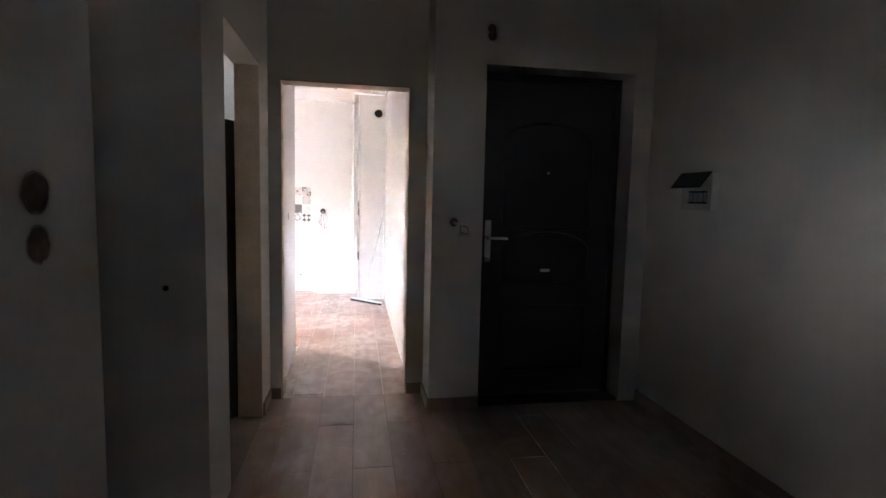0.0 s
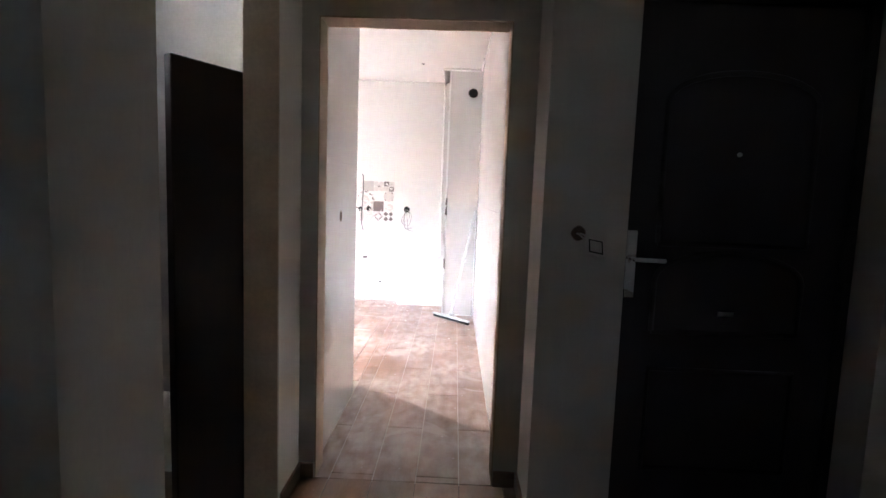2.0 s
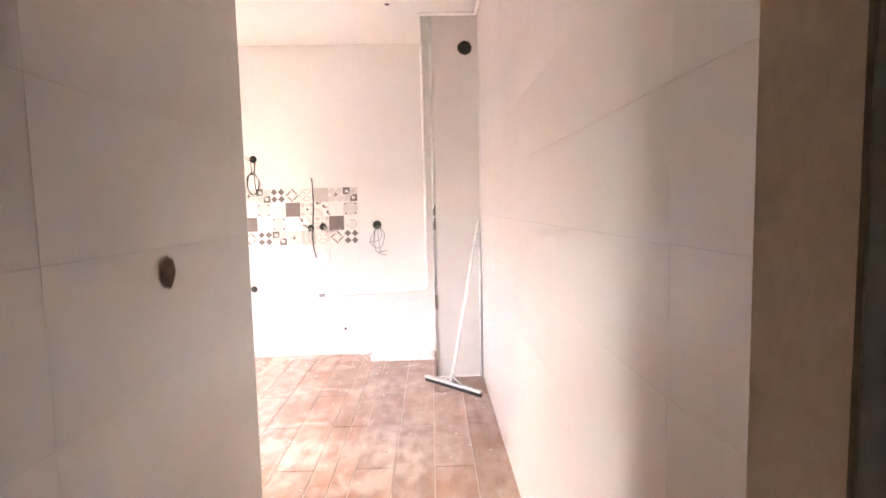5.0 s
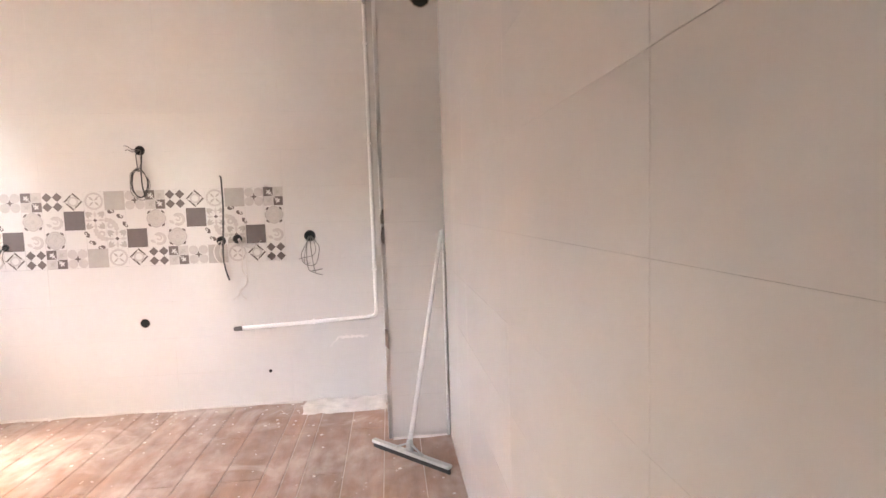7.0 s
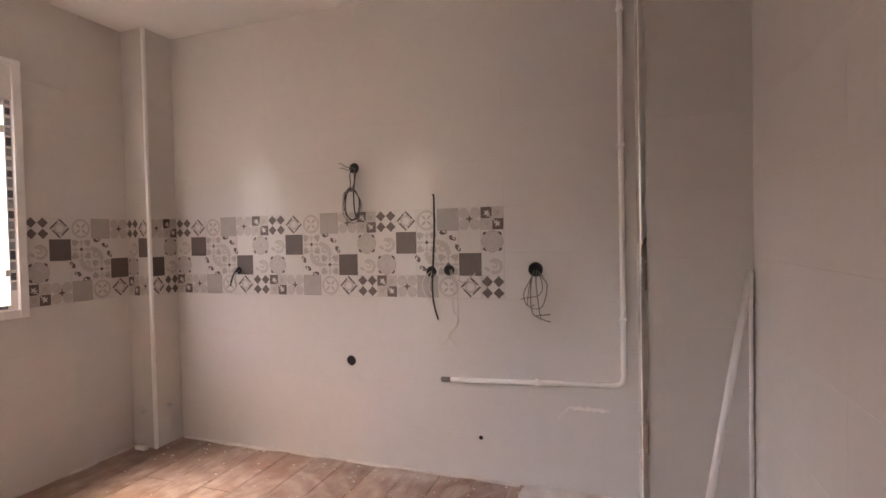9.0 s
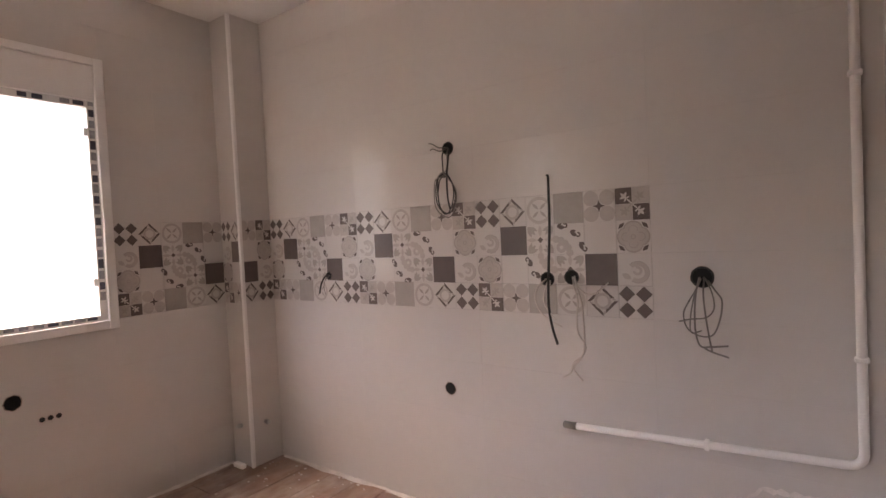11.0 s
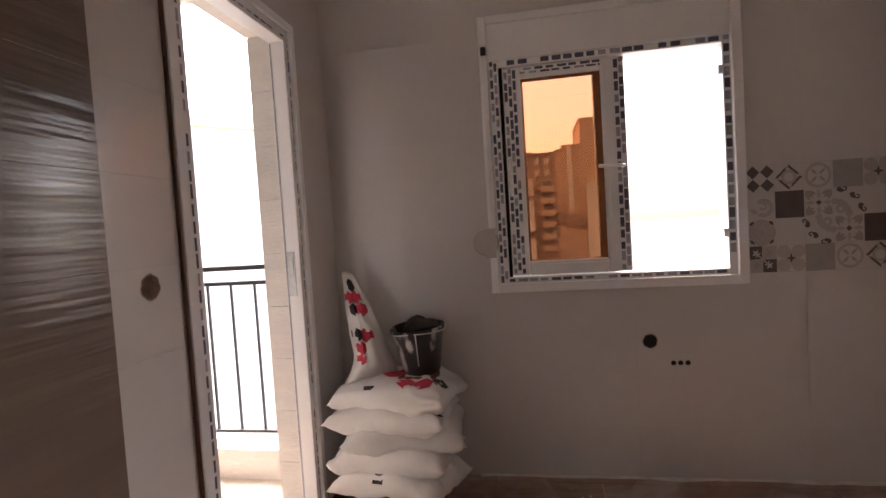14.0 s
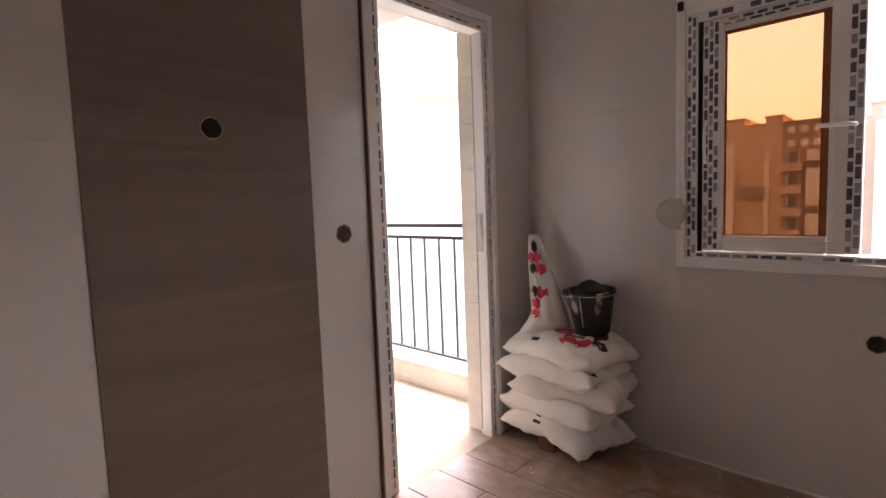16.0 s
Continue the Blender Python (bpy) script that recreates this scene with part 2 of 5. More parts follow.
def add_box(bm, x0, x1, y0, y1, z0, z1, mi=0):
    vs = [bm.verts.new(p) for p in ((x0, y0, z0), (x1, y0, z0), (x1, y1, z0), (x0, y1, z0), (x0, y0, z1), (x1, y0, z1), (x1, y1, z1), (x0, y1, z1))]
    for f in ((3, 2, 1, 0), (4, 5, 6, 7), (0, 1, 5, 4), (1, 2, 6, 5), (2, 3, 7, 6), (3, 0, 4, 7)):
        bm.faces.new([vs[i] for i in f]).material_index = mi


def boxes(*list_of):
    bm = bmesh.new()
    for b in list_of:
        add_box(bm, *b)
    return bm


def bevelled(bm, w=0.004, seg=2):
    bmesh.ops.bevel(bm, geom=bm.edges[:], offset=w, segments=seg, affect="EDGES", profile=0.5)
    return bm


def tube(points, r, n=8, closed_ends=True):
    """A round rod along a bent line."""
    bm = bmesh.new()
    pts = [Vector(p) for p in points]
    rings, ref = [], None
    for i, p in enumerate(pts):
        d = (pts[min(i + 1, len(pts) - 1)] - pts[max(i - 1, 0)]).normalized()
        if ref is None:
            ref = d.orthogonal().normalized()
        ref = (ref - d * ref.dot(d)).normalized()
        s = d.cross(ref)
        rr = r[i] if isinstance(r, (list, tuple)) else r
        rings.append([bm.verts.new(p + (ref * math.cos(a) + s * math.sin(a)) * rr) for a in (k * math.tau / n for k in range(n))])
    for a, b in zip(rings, rings[1:]):
        for k in range(n):
            bm.faces.new((a[k], a[(k + 1) % n], b[(k + 1) % n], b[k])).smooth = True
    if closed_ends:
        bm.faces.new(rings[0][::-1])
        bm.faces.new(rings[-1])
    return bm


def structure(name, bm, material, label, category):
    return tagged(link(name, bm, material), label, category, kind="structure")


def cut(rect, hole):
    """What is left of a rectangle (u0, u1, v0, v1) around a hole."""
    u0, u1, v0, v1 = rect
    a0, a1, b0, b1 = hole
    if a0 >= u1 or a1 <= u0 or b0 >= v1 or b1 <= v0:
        return [rect]
    out = []
    if a0 > u0:
        out.append((u0, a0, v0, v1))
    if a1 < u1:
        out.append((a1, u1, v0, v1))
    m0, m1 = max(u0, a0), min(u1, a1)
    if b0 > v0:
        out.append((m0, m1, v0, b0))
    if b1 < v1:
        out.append((m0, m1, b1, v1))
    return out


TILE_MESH = {}


def tile_mesh(w, h, th, material):
    key = (round(w, 3), round(h, 3), round(th, 4), material.name)
    if key not in TILE_MESH:
        bm = bmesh.new()
        c = 0.0003
        lo = [bm.verts.new(p) for p in ((-w / 2, -h / 2, 0), (w / 2, -h / 2, 0), (w / 2, h / 2, 0), (-w / 2, h / 2, 0))]
        mid = [bm.verts.new((v.co.x, v.co.y, th - c)) for v in lo]
        top = [bm.verts.new((v.co.x - math.copysign(c, v.co.x), v.co.y - math.copysign(c, v.co.y), th)) for v in lo]
        for a, b in ((lo, mid), (mid, top)):
            for k in range(4):
                bm.faces.new((a[k], a[(k + 1) % 4], b[(k + 1) % 4], b[k]))
        bm.faces.new(top)
        me = bpy.data.meshes.new("tile")
        bm.to_mesh(me)
        bm.free()
        me.materials.append(material)
        TILE_MESH[key] = me
    return TILE_MESH[key]


# directions of a wall face: (origin axis for u, normal)
FACES = {"+x": ((0, 1, 0), (1, 0, 0)), "-x": ((0, -1, 0), (-1, 0, 0)), "+y": ((-1, 0, 0), (0, 1, 0)), "-y": ((1, 0, 0), (0, -1, 0))}


def face_pose(face, plane, u, z, off=0.0):
    """Pose on a wall face whose local x runs along the wall, y up and z out of it; u is the world x or y along the wall."""
    ux, nn = (Vector(v) for v in FACES[face])
    at = Vector((plane, u, z)) if face[1] == "x" else Vector((u, plane, z))
    m = Matrix((ux, (0, 0, 1), nn)).transposed().to_4x4()
    m.translation = at + nn * off
    return m


ROW = 0.246


def tile_rows(parent, face, plane, u0, u1, z0, z1, holes=(), w=0.75, start=None, material=None, gap=0.0002, th=0.008, name="tile"):
    """Lays wall tiles in straight rows over a stretch of wall, around its openings."""
    start = u0 if start is None else start
    k0, k1 = math.floor((u0 - start) / w), math.ceil((u1 - start) / w)
    for k in range(k0, k1):
        for r in range(0, 12):
            rect = (max(u0, start + k * w), min(u1, start + (k + 1) * w), max(z0, 0.001 + r * ROW), min(z1, 0.001 + (r + 1) * ROW))
            if rect[1] - rect[0] < 0.012 or rect[3] - rect[2] < 0.012:
                continue
            todo = [rect]
            for hole in holes:
                todo = [q for p in todo for q in cut(p, hole)]
            for q in todo:
                tw, h = q[1] - q[0] - gap, q[3] - q[2] - gap
                if tw < 0.012 or h < 0.012:
                    continue
                ob = new(name, tile_mesh(tw, h, th, material or TILE))
                tilt = Matrix.Rotation(random.uniform(-0.0007, 0.0007), 4, "X") @ Matrix.Rotation(random.uniform(-0.0007, 0.0007), 4, "Y")
                ob.matrix_world = face_pose(face, plane, (q[0] + q[1]) / 2, (q[2] + q[3]) / 2, -th) @ tilt
                ob.parent = parent


# ---- plan ----
XW, XE, YN, YS = -2.78, 0.66, 8.06, 5.24          # kitchen: faces of the tiled walls
XC, YC, XSTEP = -0.215, 5.015, -0.36              # passage wall and its corner
XH, XR, YD0, YD1 = -0.26, 2.17, 3.99, 4.126       # hall walls, wall with the kitchen doorway
KX0, KX1, KTOP = -0.188, 0.632, 2.05               # kitchen doorway
BX0, BX1, BY = 0.744, 1.065, 3.70                 # pier beside the entrance door
EX1, ETOP = 2.04, 2.15
ZC, ZT = 2.68, 2.80
BD0, BD1, BDTOP, SD = -2.40, -1.61, 2.20, 0.185             # balcony door
WY0, WY1, WZ0, WZ1 = 6.085, 7.225, 0.965, 2.275   # window opening
PX, PY = -2.59, 7.85                              # north-west column
QX, QY = 0.31, 7.38                               # north-east shaft
T = 0.008

# ---- walls ----
wall_north = structure("wall_north", boxes((XW - 0.2, XE + 0.2, YN + T, YN + 0.2, 0, ZT)), GROUT, "kitchen wall clad in glossy off-white tiles with a patterned band", "wall")
wall_east = structure("wall_east", boxes((XE + T, XE + 0.2, YD1, YN + T, 0, ZT)), GROUT, "kitchen wall clad in plain off-white tiles", "wall")
wall_west = structure("wall_west", boxes((XW - 0.2, XW - T, YS - SD, WY0, 0, ZT), (XW - 0.2, XW - T, WY1, YN + T, 0, ZT), (XW - 0.2, XW - T, WY0, WY1, 0, WZ0), (XW - 0.2, XW - T, WY0, WY1, WZ1, ZT)),
                      GROUT, "kitchen window wall clad in off-white tiles", "wall")
wall_south = structure("wall_south", boxes((XW - T, BD0, YS - SD, YS - T, 0, ZT), (BD0, BD1, YS - SD, YS - T, BDTOP, ZT), (BD1, XSTEP - T, YS - SD, YS - T, 0, ZT),
                                           (-1.45, XC - T, YC - 0.12, YC - T, 0, ZT), (-1.56, XSTEP - T, YC - T, YS - SD, 0, ZT)), GROUT, "tiled kitchen wall with a brown decor column and balcony doorway", "wall")
wall_passage = structure("wall_passage", boxes((XC - 0.14, XC - T, YD1, YC - 0.12, 0, ZT)), GROUT, "tiled wall of the short passage into the kitchen", "wall")
column = structure("column_north_west", boxes((XW - T, PX - T, PY + T, YN + T, 0, ZC)), GROUT, "square tiled corner column with a white edge bead", "column")
shaft = structure("shaft_north_east", boxes((QX + T, XE + T, QY + T, YN + T, 0, ZC)), GROUT, "tiled flue shaft with a round vent hole", "shaft")
wall_doorway = structure("wall_doorway", boxes((XH - 0.14, KX0, YD0, YD1, 0, ZT), (KX1, BX0 + 0.05, YD0, YD1, 0, ZT), (KX0, KX1, YD0, YD1, KTOP, ZT)), PLASTER, "painted hall wall with the open kitchen doorway", "wall")
structure("wall_pier", boxes((BX0, BX1, BY, YD0 - 0.001, 0, ZT), (BX0 + 0.05, EX1, YD0, YD1, 0, ZT), (BX1, EX1, BY, YD0 - 0.001, ETOP, ZT), (EX1, XR + 0.18, BY, YD1, 0, ZT)), PLASTER, "painted hall pier round the entrance door", "wall")
structure("wall_hall_east", boxes((XR, XR + 0.18, -1.3, BY, 0, ZT)), PLASTER, "bare painted hall wall with a fuse box", "wall")
structure("wall_hall_west", boxes((XH - 0.14, XH, -1.3, 1.82, 0, ZT), (XH - 0.14, XH, 2.61, 2.925, 0, ZT), (XH - 0.14, XH, 3.72, YD0, 0, ZT), (XH - 0.14, XH, 2.925, 3.72, 2.06, ZT)),
          PLASTER, "painted hall wall with two open doorways", "wall")
# unseen wall; its high opening is added to let sky light into the hall
structure("wall_hall_south", boxes((XH - 0.14, 0.9, -1.45, -1.3, 0, ZT), (1.25, XR + 0.18, -1.45, -1.3, 0, ZT), (0.9, 1.25, -1.45, -1.3, 0, 2.295), (0.9, 1.25, -1.45, -1.3, 2.40, ZT)), PLASTER, "unseen painted end wall of the hall, high opening added for light", "wall")
structure("wall_side_passage", boxes((-2.3, XH - 0.14, 2.61, 2.75, 0, ZT), (-2.3, XH - 0.14, 1.68, 1.82, 0, ZT), (-2.45, -2.3, 1.68, 2.75, 0, ZT)), PLASTER, "painted walls of a dark side passage", "wall")
# walls carry the room's dimness in their dark colour
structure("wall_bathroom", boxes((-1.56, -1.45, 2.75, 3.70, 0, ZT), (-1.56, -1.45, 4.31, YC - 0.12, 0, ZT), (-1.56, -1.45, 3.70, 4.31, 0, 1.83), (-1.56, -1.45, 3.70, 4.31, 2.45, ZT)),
          BATH_WALL, "bathroom walls toned dark for the dim room, small high window", "wall")
structure("ceiling", boxes((XW - 0.2, XE + 0.2, YD1, YN + 0.2, ZC, ZT - 0.002)), CEIL, "plain white painted kitchen ceiling", "ceiling")
structure("ceiling_hall", boxes((-2.45, XR + 0.18, -1.45, YD1 - 0.001, ZC, ZT - 0.002)), CEIL, "plain white painted hall ceiling", "ceiling")
structure("roof_slab", boxes((-3.2, 2.6, -1.7, 8.5, ZT, ZT + 0.2)), GROUT, "concrete slab above the rooms", "slab")
structure("floor_slab", boxes((-3.2, 2.6, -1.7, 8.5, -0.25, -0.009)), FGROUT, "grouted screed bed under the floor planks", "floor")

# raw doorway reveals
for nm, b in (("jamb", (KX0 - 0.001, KX0 + 0.006, YD0 + 0.003, YD1 - 0.003, 0, KTOP)), ("jamb", (KX1 - 0.006, KX1 + 0.001, YD0 + 0.003, YD1 - 0.003, 0, KTOP)), ("lintel_soffit", (KX0 + 0.006, KX1 - 0.006, YD0 + 0.003, YD1 - 0.003, KTOP - 0.006, KTOP + 0.001))):
    structure("trim_" + nm, boxes(b), RAW, "rough unpainted brown plaster reveal of a doorway", "reveal")
for b in ((XH - 0.137, XH - 0.003, 3.714, 3.721, 0, 2.06), (XH - 0.137, XH - 0.003, 2.924, 2.931, 0, 2.06)):
    structure("trim_jamb", boxes(b), RAW, "rough unpainted brown plaster reveal of a doorway", "reveal")

# dark skirting in the hall
for b in ((BX0 - 0.012, BX1 + 0.001, BY - 0.012, BY - 0.001, 0, 0.075), (BX0 - 0.012, BX0 - 0.001, BY - 0.001, YD0 - 0.001, 0, 0.075), (XR - 0.012, XR - 0.001, -1.3, BY, 0, 0.075), (KX1, BX0 - 0.013, YD0 - 0.012, YD0 - 0.001, 0, 0.075),
          (XH + 0.001, KX0 - 0.001, YD0 - 0.012, YD0 - 0.001, 0, 0.075), (XH + 0.001, XH + 0.012, 3.73, YD0 - 0.013, 0, 0.075)):
    structure("baseboard", bevelled(boxes(b), 0.003, 1), FLOOR_H, "low brown wood-look tile skirting", "skirting")

# ---- wall tiles ----
BAND0, BAND1, MOT = 0.985, 1.477, 0.123
BX_END = -0.345
tile_rows(wall_north, "-y", YN, PX, QX, 0.001, ZC, holes=[(PX, BX_END, BAND0, BAND1)], start=BX_END - 3.0)
tile_rows(wall_east, "-x", XE, YD1 + 0.001, QY, 0.001, ZC, start=QY - 4.5)
tile_rows(wall_west, "+x", XW, YS, PY, 0.001, ZC, holes=[(WY0 - 0.01, WY1 + 0.01, WZ0 - 0.01, WZ1 + 0.01), (WY1 + 0.026, PY, BAND0, BAND1)], start=YS)
tile_rows(wall_south, "+y", YS, XW, -1.3105, 0.001, ZC, holes=[(BD0 - 0.002, BD1 + 0.002, -1, BDTOP)], start=-1.311 - 1.5)
tile_rows(wall_south, "+y", YS + 0.004, -1.3105, -0.5895, 0.001, ZC, start=-1.311, material=VEIN, th=0.012)
tile_rows(wall_south, "+y", YS, -0.5895, XSTEP - T, 0.001, ZC, start=-0.5895)
tile_rows(wall_south, "+y", YC, XSTEP, XC, 0.001, ZC, start=XC - 0.75)
tile_rows(wall_south, "+x", XSTEP, YC, YS, 0.001, ZC, start=YC)
tile_rows(wall_passage, "+x", XC, YD1 + 0.001, YC, 0.001, ZC, start=YC - 1.5)
tile_rows(column, "-y", PY, XW, PX, 0.001, ZC, holes=[(XW, PX, BAND0, BAND1)], start=XW)
tile_rows(column, "+x", PX, PY, YN, 0.001, ZC, holes=[(PY, YN, BAND0, BAND1)], start=PY)
tile_rows(shaft, "-y", QY, QX, XE, 0.001, ZC, start=QX)
tile_rows(shaft, "-x", QX, QY, YN, 0.001, ZC, start=QY)


# ---- patterned band: square motifs printed on tiles ----
def poly(bm, pts, z, mi):
    f = bm.faces.new([bm.verts.new((x, y, z)) for x, y in pts])
    f.material_index = mi
    if f.normal.z < 0 or f.calc_center_median().z != z:
        f.normal_update()
        if f.normal.z < 0:
            f.normal_flip()


def motif(kind):
    """One printed square: the glazed body, with the print as thin raised colour (1 dark, 2 grey, 3 pale)."""
    bm = bmesh.new()
    h = MOT / 2 - 0.0005
    add_box(bm, -h, h, -h, h, 0, 0.008)
    z = 0.0086
    q = MOT / 4
    rect = lambda x0, x1, y0, y1, mi: poly(bm, ((x0, y0), (x1, y0), (x1, y1), (x0, y1)), z, mi)
    dia = lambda x, y, r, mi, k=1.0: poly(bm, ((x - r * k, y), (x, y - r), (x + r * k, y), (x, y + r)), z, mi)
    disc = lambda x, y, r, mi, n=14, a0=0.0, a1=math.tau: poly(bm, [(x + r * math.cos(a0 + (a1 - a0) * i / n), y + r * math.sin(a0 + (a1 - a0) * i / n)) for i in range(n)], z, mi)

    def ring(x, y, r0, r1, mi, a0=0.0, a1=math.tau, n=10):
        for i in range(n):
            a, b = a0 + (a1 - a0) * i / n, a0 + (a1 - a0) * (i + 1) / n
            poly(bm, [(x + r * math.cos(t), y + r * math.sin(t)) for r, t in ((r0, a), (r1, a), (r1, b), (r0, b))], z, mi)
    def four(fn):
        for k in range(4):
            a = k * math.pi / 2
            c, s = math.cos(a), math.sin(a)
            fn(lambda x, y: (x * c - y * s, x * s + y * c), k)

    def petal(x, y, ang, length, wide, mi, n=5):
        """A pointed leaf that starts at x, y."""
        c, s = math.cos(ang), math.sin(ang)
        up_ = [(length * i / n, wide * math.sin(math.pi * i / n)) for i in range(n + 1)]
        pts = up_ + [(u, -v) for u, v in up_[-2:0:-1]]
        poly(bm, [(x + u * c - v * s, y + u * s + v * c) for u, v in pts], z, mi)

    def scroll(x, y, ang, size, mi):
        """A leaf that rolls up at its end."""
        c, s = math.cos(ang), math.sin(ang)
        petal(x, y, ang, size, size * 0.24, mi)
        petal(x, y, ang + 0.7, size * 0.7, size * 0.18, mi)
        ring(x + size * 0.95 * c - size * 0.22 * s, y + size * 0.95 * s + size * 0.22 * c, size * 0.12, size * 0.30, mi, ang - 1.6, ang + 2.6, 7)

    def lily(x, y, sx, sy, mi):
        """A lily that points to a corner, with a stem towards the middle."""
        a = math.atan2(sy, sx)
        petal(x - sx * 0.014, y - sy * 0.014, a, 0.036, 0.0065, mi)
        for d in (-1, 1):
            petal(x - sx * 0.004, y - sy * 0.004, a + d * 1.15, 0.020, 0.0045, mi)
            petal(x - sx * 0.010, y - sy * 0.010, a + d * 1.75, 0.015, 0.0035, mi)
        petal(x - sx * 0.032, y - sy * 0.032, a, 0.032, 0.0030, mi)

    if kind == "dark":
        rect(-h, h, -h, h, 1)
    elif kind == "grey":
        rect(-h, h, -h, h, 2)
    elif kind == "diamonds":
        for x in (-q, q):
            for y in (-q, q):
                dia(x, y, q * 0.96, 1)
    elif kind == "ring":
        ring(0, 0, 0.021, 0.034, 3, n=16)
        ring(0, 0, 0.025, 0.028, 2, n=16)

        def blade(rot, k):
            poly(bm, [rot(*p) for p in ((-0.060, -0.002), (-0.045, -0.002), (-0.012, 0.031), (-0.012, 0.046))], z, 1)
            poly(bm, [rot(*p) for p in ((-0.010, 0.034), (-0.004, 0.040), (-0.004, 0.054), (-0.010, 0.048))], z, 2)
        four(blade)
    elif kind == "cross":
        ring(0, 0, 0.046, 0.057, 3, n=20)
        ring(0, 0, 0.0445, 0.0462, 2, n=20)
        for k in range(4):
            petal(0.004 * math.cos(math.pi / 4 + k * math.pi / 2), 0.004 * math.sin(math.pi / 4 + k * math.pi / 2), math.pi / 4 + k * math.pi / 2, 0.040, 0.0062, 2)
    elif kind == "star":
        for x in (-q, q):
            for y in (-q, q):
                disc(x, y, q * 0.97, 3, 18)
        z = 0.0090
        four(lambda rot, k: poly(bm, [rot(*p) for p in ((0, 0), (0.0065, 0.0065), (0, 0.025), (-0.0065, 0.0065))], z, 1))
    elif kind == "arrows":
        for x, y, mi in ((-q, q, 1), (q, -q, 1), (q, q, 3), (-q, -q, 3)):
            e = q * 0.97
            rect(x - e, x + e, y - e, y + e, mi)
        z = 0.0090
        for x, y, mi in ((-q, q, 0), (q, -q, 0), (q, q, 2), (-q, -q, 2)):
            lily(x, y, math.copysign(1, x), math.copysign(1, y), mi)
    elif kind == "flower":
        edge = [(0.060 * (0.80 + 0.20 * abs(math.cos(2 * a)) ** 0.6) * math.cos(a), 0.060 * (0.80 + 0.20 * abs(math.cos(2 * a)) ** 0.6) * math.sin(a)) for a in (i * math.tau / 40 for i in range(40))]
        poly(bm, edge, z, 2)
        z = 0.0089
        poly(bm, [(x * 0.90, y * 0.90) for x, y in edge], z, 3)
        z = 0.0092
        for k in range(4):
            a = k * math.pi / 2
            ring(0.026 * math.cos(a), 0.026 * math.sin(a), 0.0145, 0.0175, 2, a - 1.9, a + 1.9, 9)
        ring(0, 0, 0.006, 0.010, 2, n=8)
        for k in range(4):
            a = math.pi / 4 + k * math.pi / 2
            poly(bm, [(0.062 * math.cos(a + d) * e, 0.062 * math.sin(a + d) * e) for d, e in ((-0.28, 1.0), (0, 0.84), (0.28, 1.0), (0, 1.10))], z, 1)
    elif kind == "curl":
        ring(0.012, -0.010, 0.024, 0.040, 3, -2.2, 2.4, 14)
        ring(0.010, -0.004, 0.008, 0.018, 3, -3.0, 2.0, 10)
        ring(0.012, -0.010, 0.0395, 0.042, 2, -2.2, 2.4, 14)
        petal(-0.012, -0.036, 2.6, 0.040, 0.011, 3)
    elif kind == "dots":
        dia(0, 0, 0.013, 1)
        for k in range(4):
            a = k * math.pi / 2
            petal(0.015 * math.cos(a), 0.015 * math.sin(a), a, 0.045, 0.0085, 3)
            d = a + math.pi / 4
            for turn in (-0.42, 0, 0.42):
                petal(0.078 * math.cos(d), 0.078 * math.sin(d), d + math.pi + turn, 0.048, 0.0085, 2)
    elif kind in ("leaf", "leaf_turned"):
        s = 1 if kind == "leaf" else -1
        for i in range(3):
            a = 0.10 + i * 0.52
            x, y = s * (-h + 0.112 * math.sin(a)), s * (-h + 0.112 * math.cos(a))
            scroll(x, y, -a + (0 if s > 0 else math.pi), 0.036, 1)
        for i in range(5):
            a = 0.08 + i * 0.35
            disc(s * (-h + 0.062 * math.sin(a)), s * (-h + 0.062 * math.cos(a)), 0.0155, 3, 10)
        ring(s * -h * 0.55, s * -h * 0.55, 0.008, 0.022, 3, n=12)
    me = bpy.data.meshes.new("tile")
    bm.to_mesh(me)
    bm.free()
    for m in (TILE, PRINT_DARK, PRINT_MID, PRINT_PALE):
        me.materials.append(m)
    return me


MOTIFS = {k: motif(k) for k in ("dark", "grey", "diamonds", "ring", "cross", "star", "arrows", "flower", "curl", "dots", "leaf", "leaf_turned", "blank")}
# columns in the order of the printed set, rows from the top
SET = {"A": ("arrows", "flower", "curl", "diamonds"), "D": ("diamonds", "curl", "flower", "arrows"), "R": ("ring", "dark", "blank", "star"),
       "X": ("cross", "dots", "leaf_turned", "grey"), "G": ("grey", "leaf", "dots", "cross"), "S": ("star", "blank", "dark", "ring")}


def band(parent, face, plane, start, step, letters, width=None):
    """Motif columns along a wall; step is the signed advance of the column's middle."""
    for i, c in enumerate(letters):
        for r, kind in enumerate(SET[c]):
            ob = new("tile", MOTIFS[kind])
            sx = (abs(step) - 0.0002) / MOT if width is None else width / MOT
            ob.matrix_world = face_pose(face, plane, start + step * i, BAND1 - MOT * (r + 0.5), -0.008) @ Matrix.Diagonal((sx, 1, 1, 1))
            ob.parent = parent


step_n = (BX_END - PX) / 18
band(wall_north, "-y", YN, PX + step_n / 2, step_n, "DRXGSA" * 3)
step_w = (PY - WY1 - 0.026) / 5
band(wall_west, "+x", XW, WY1 + 0.026 + step_w / 2, step_w, "DRXGS")
band(column, "-y", PY, XW + (PX - XW) / 4, (PX - XW) / 2, "DR")
band(column, "+x", PX, PY + (YN - PY) / 4, (YN - PY) / 2, "SA")

# ---- floor planks ----
PL_W, PL_L, PL_X, PL_Y = 0.20, 1.0, 0.28, 7.54


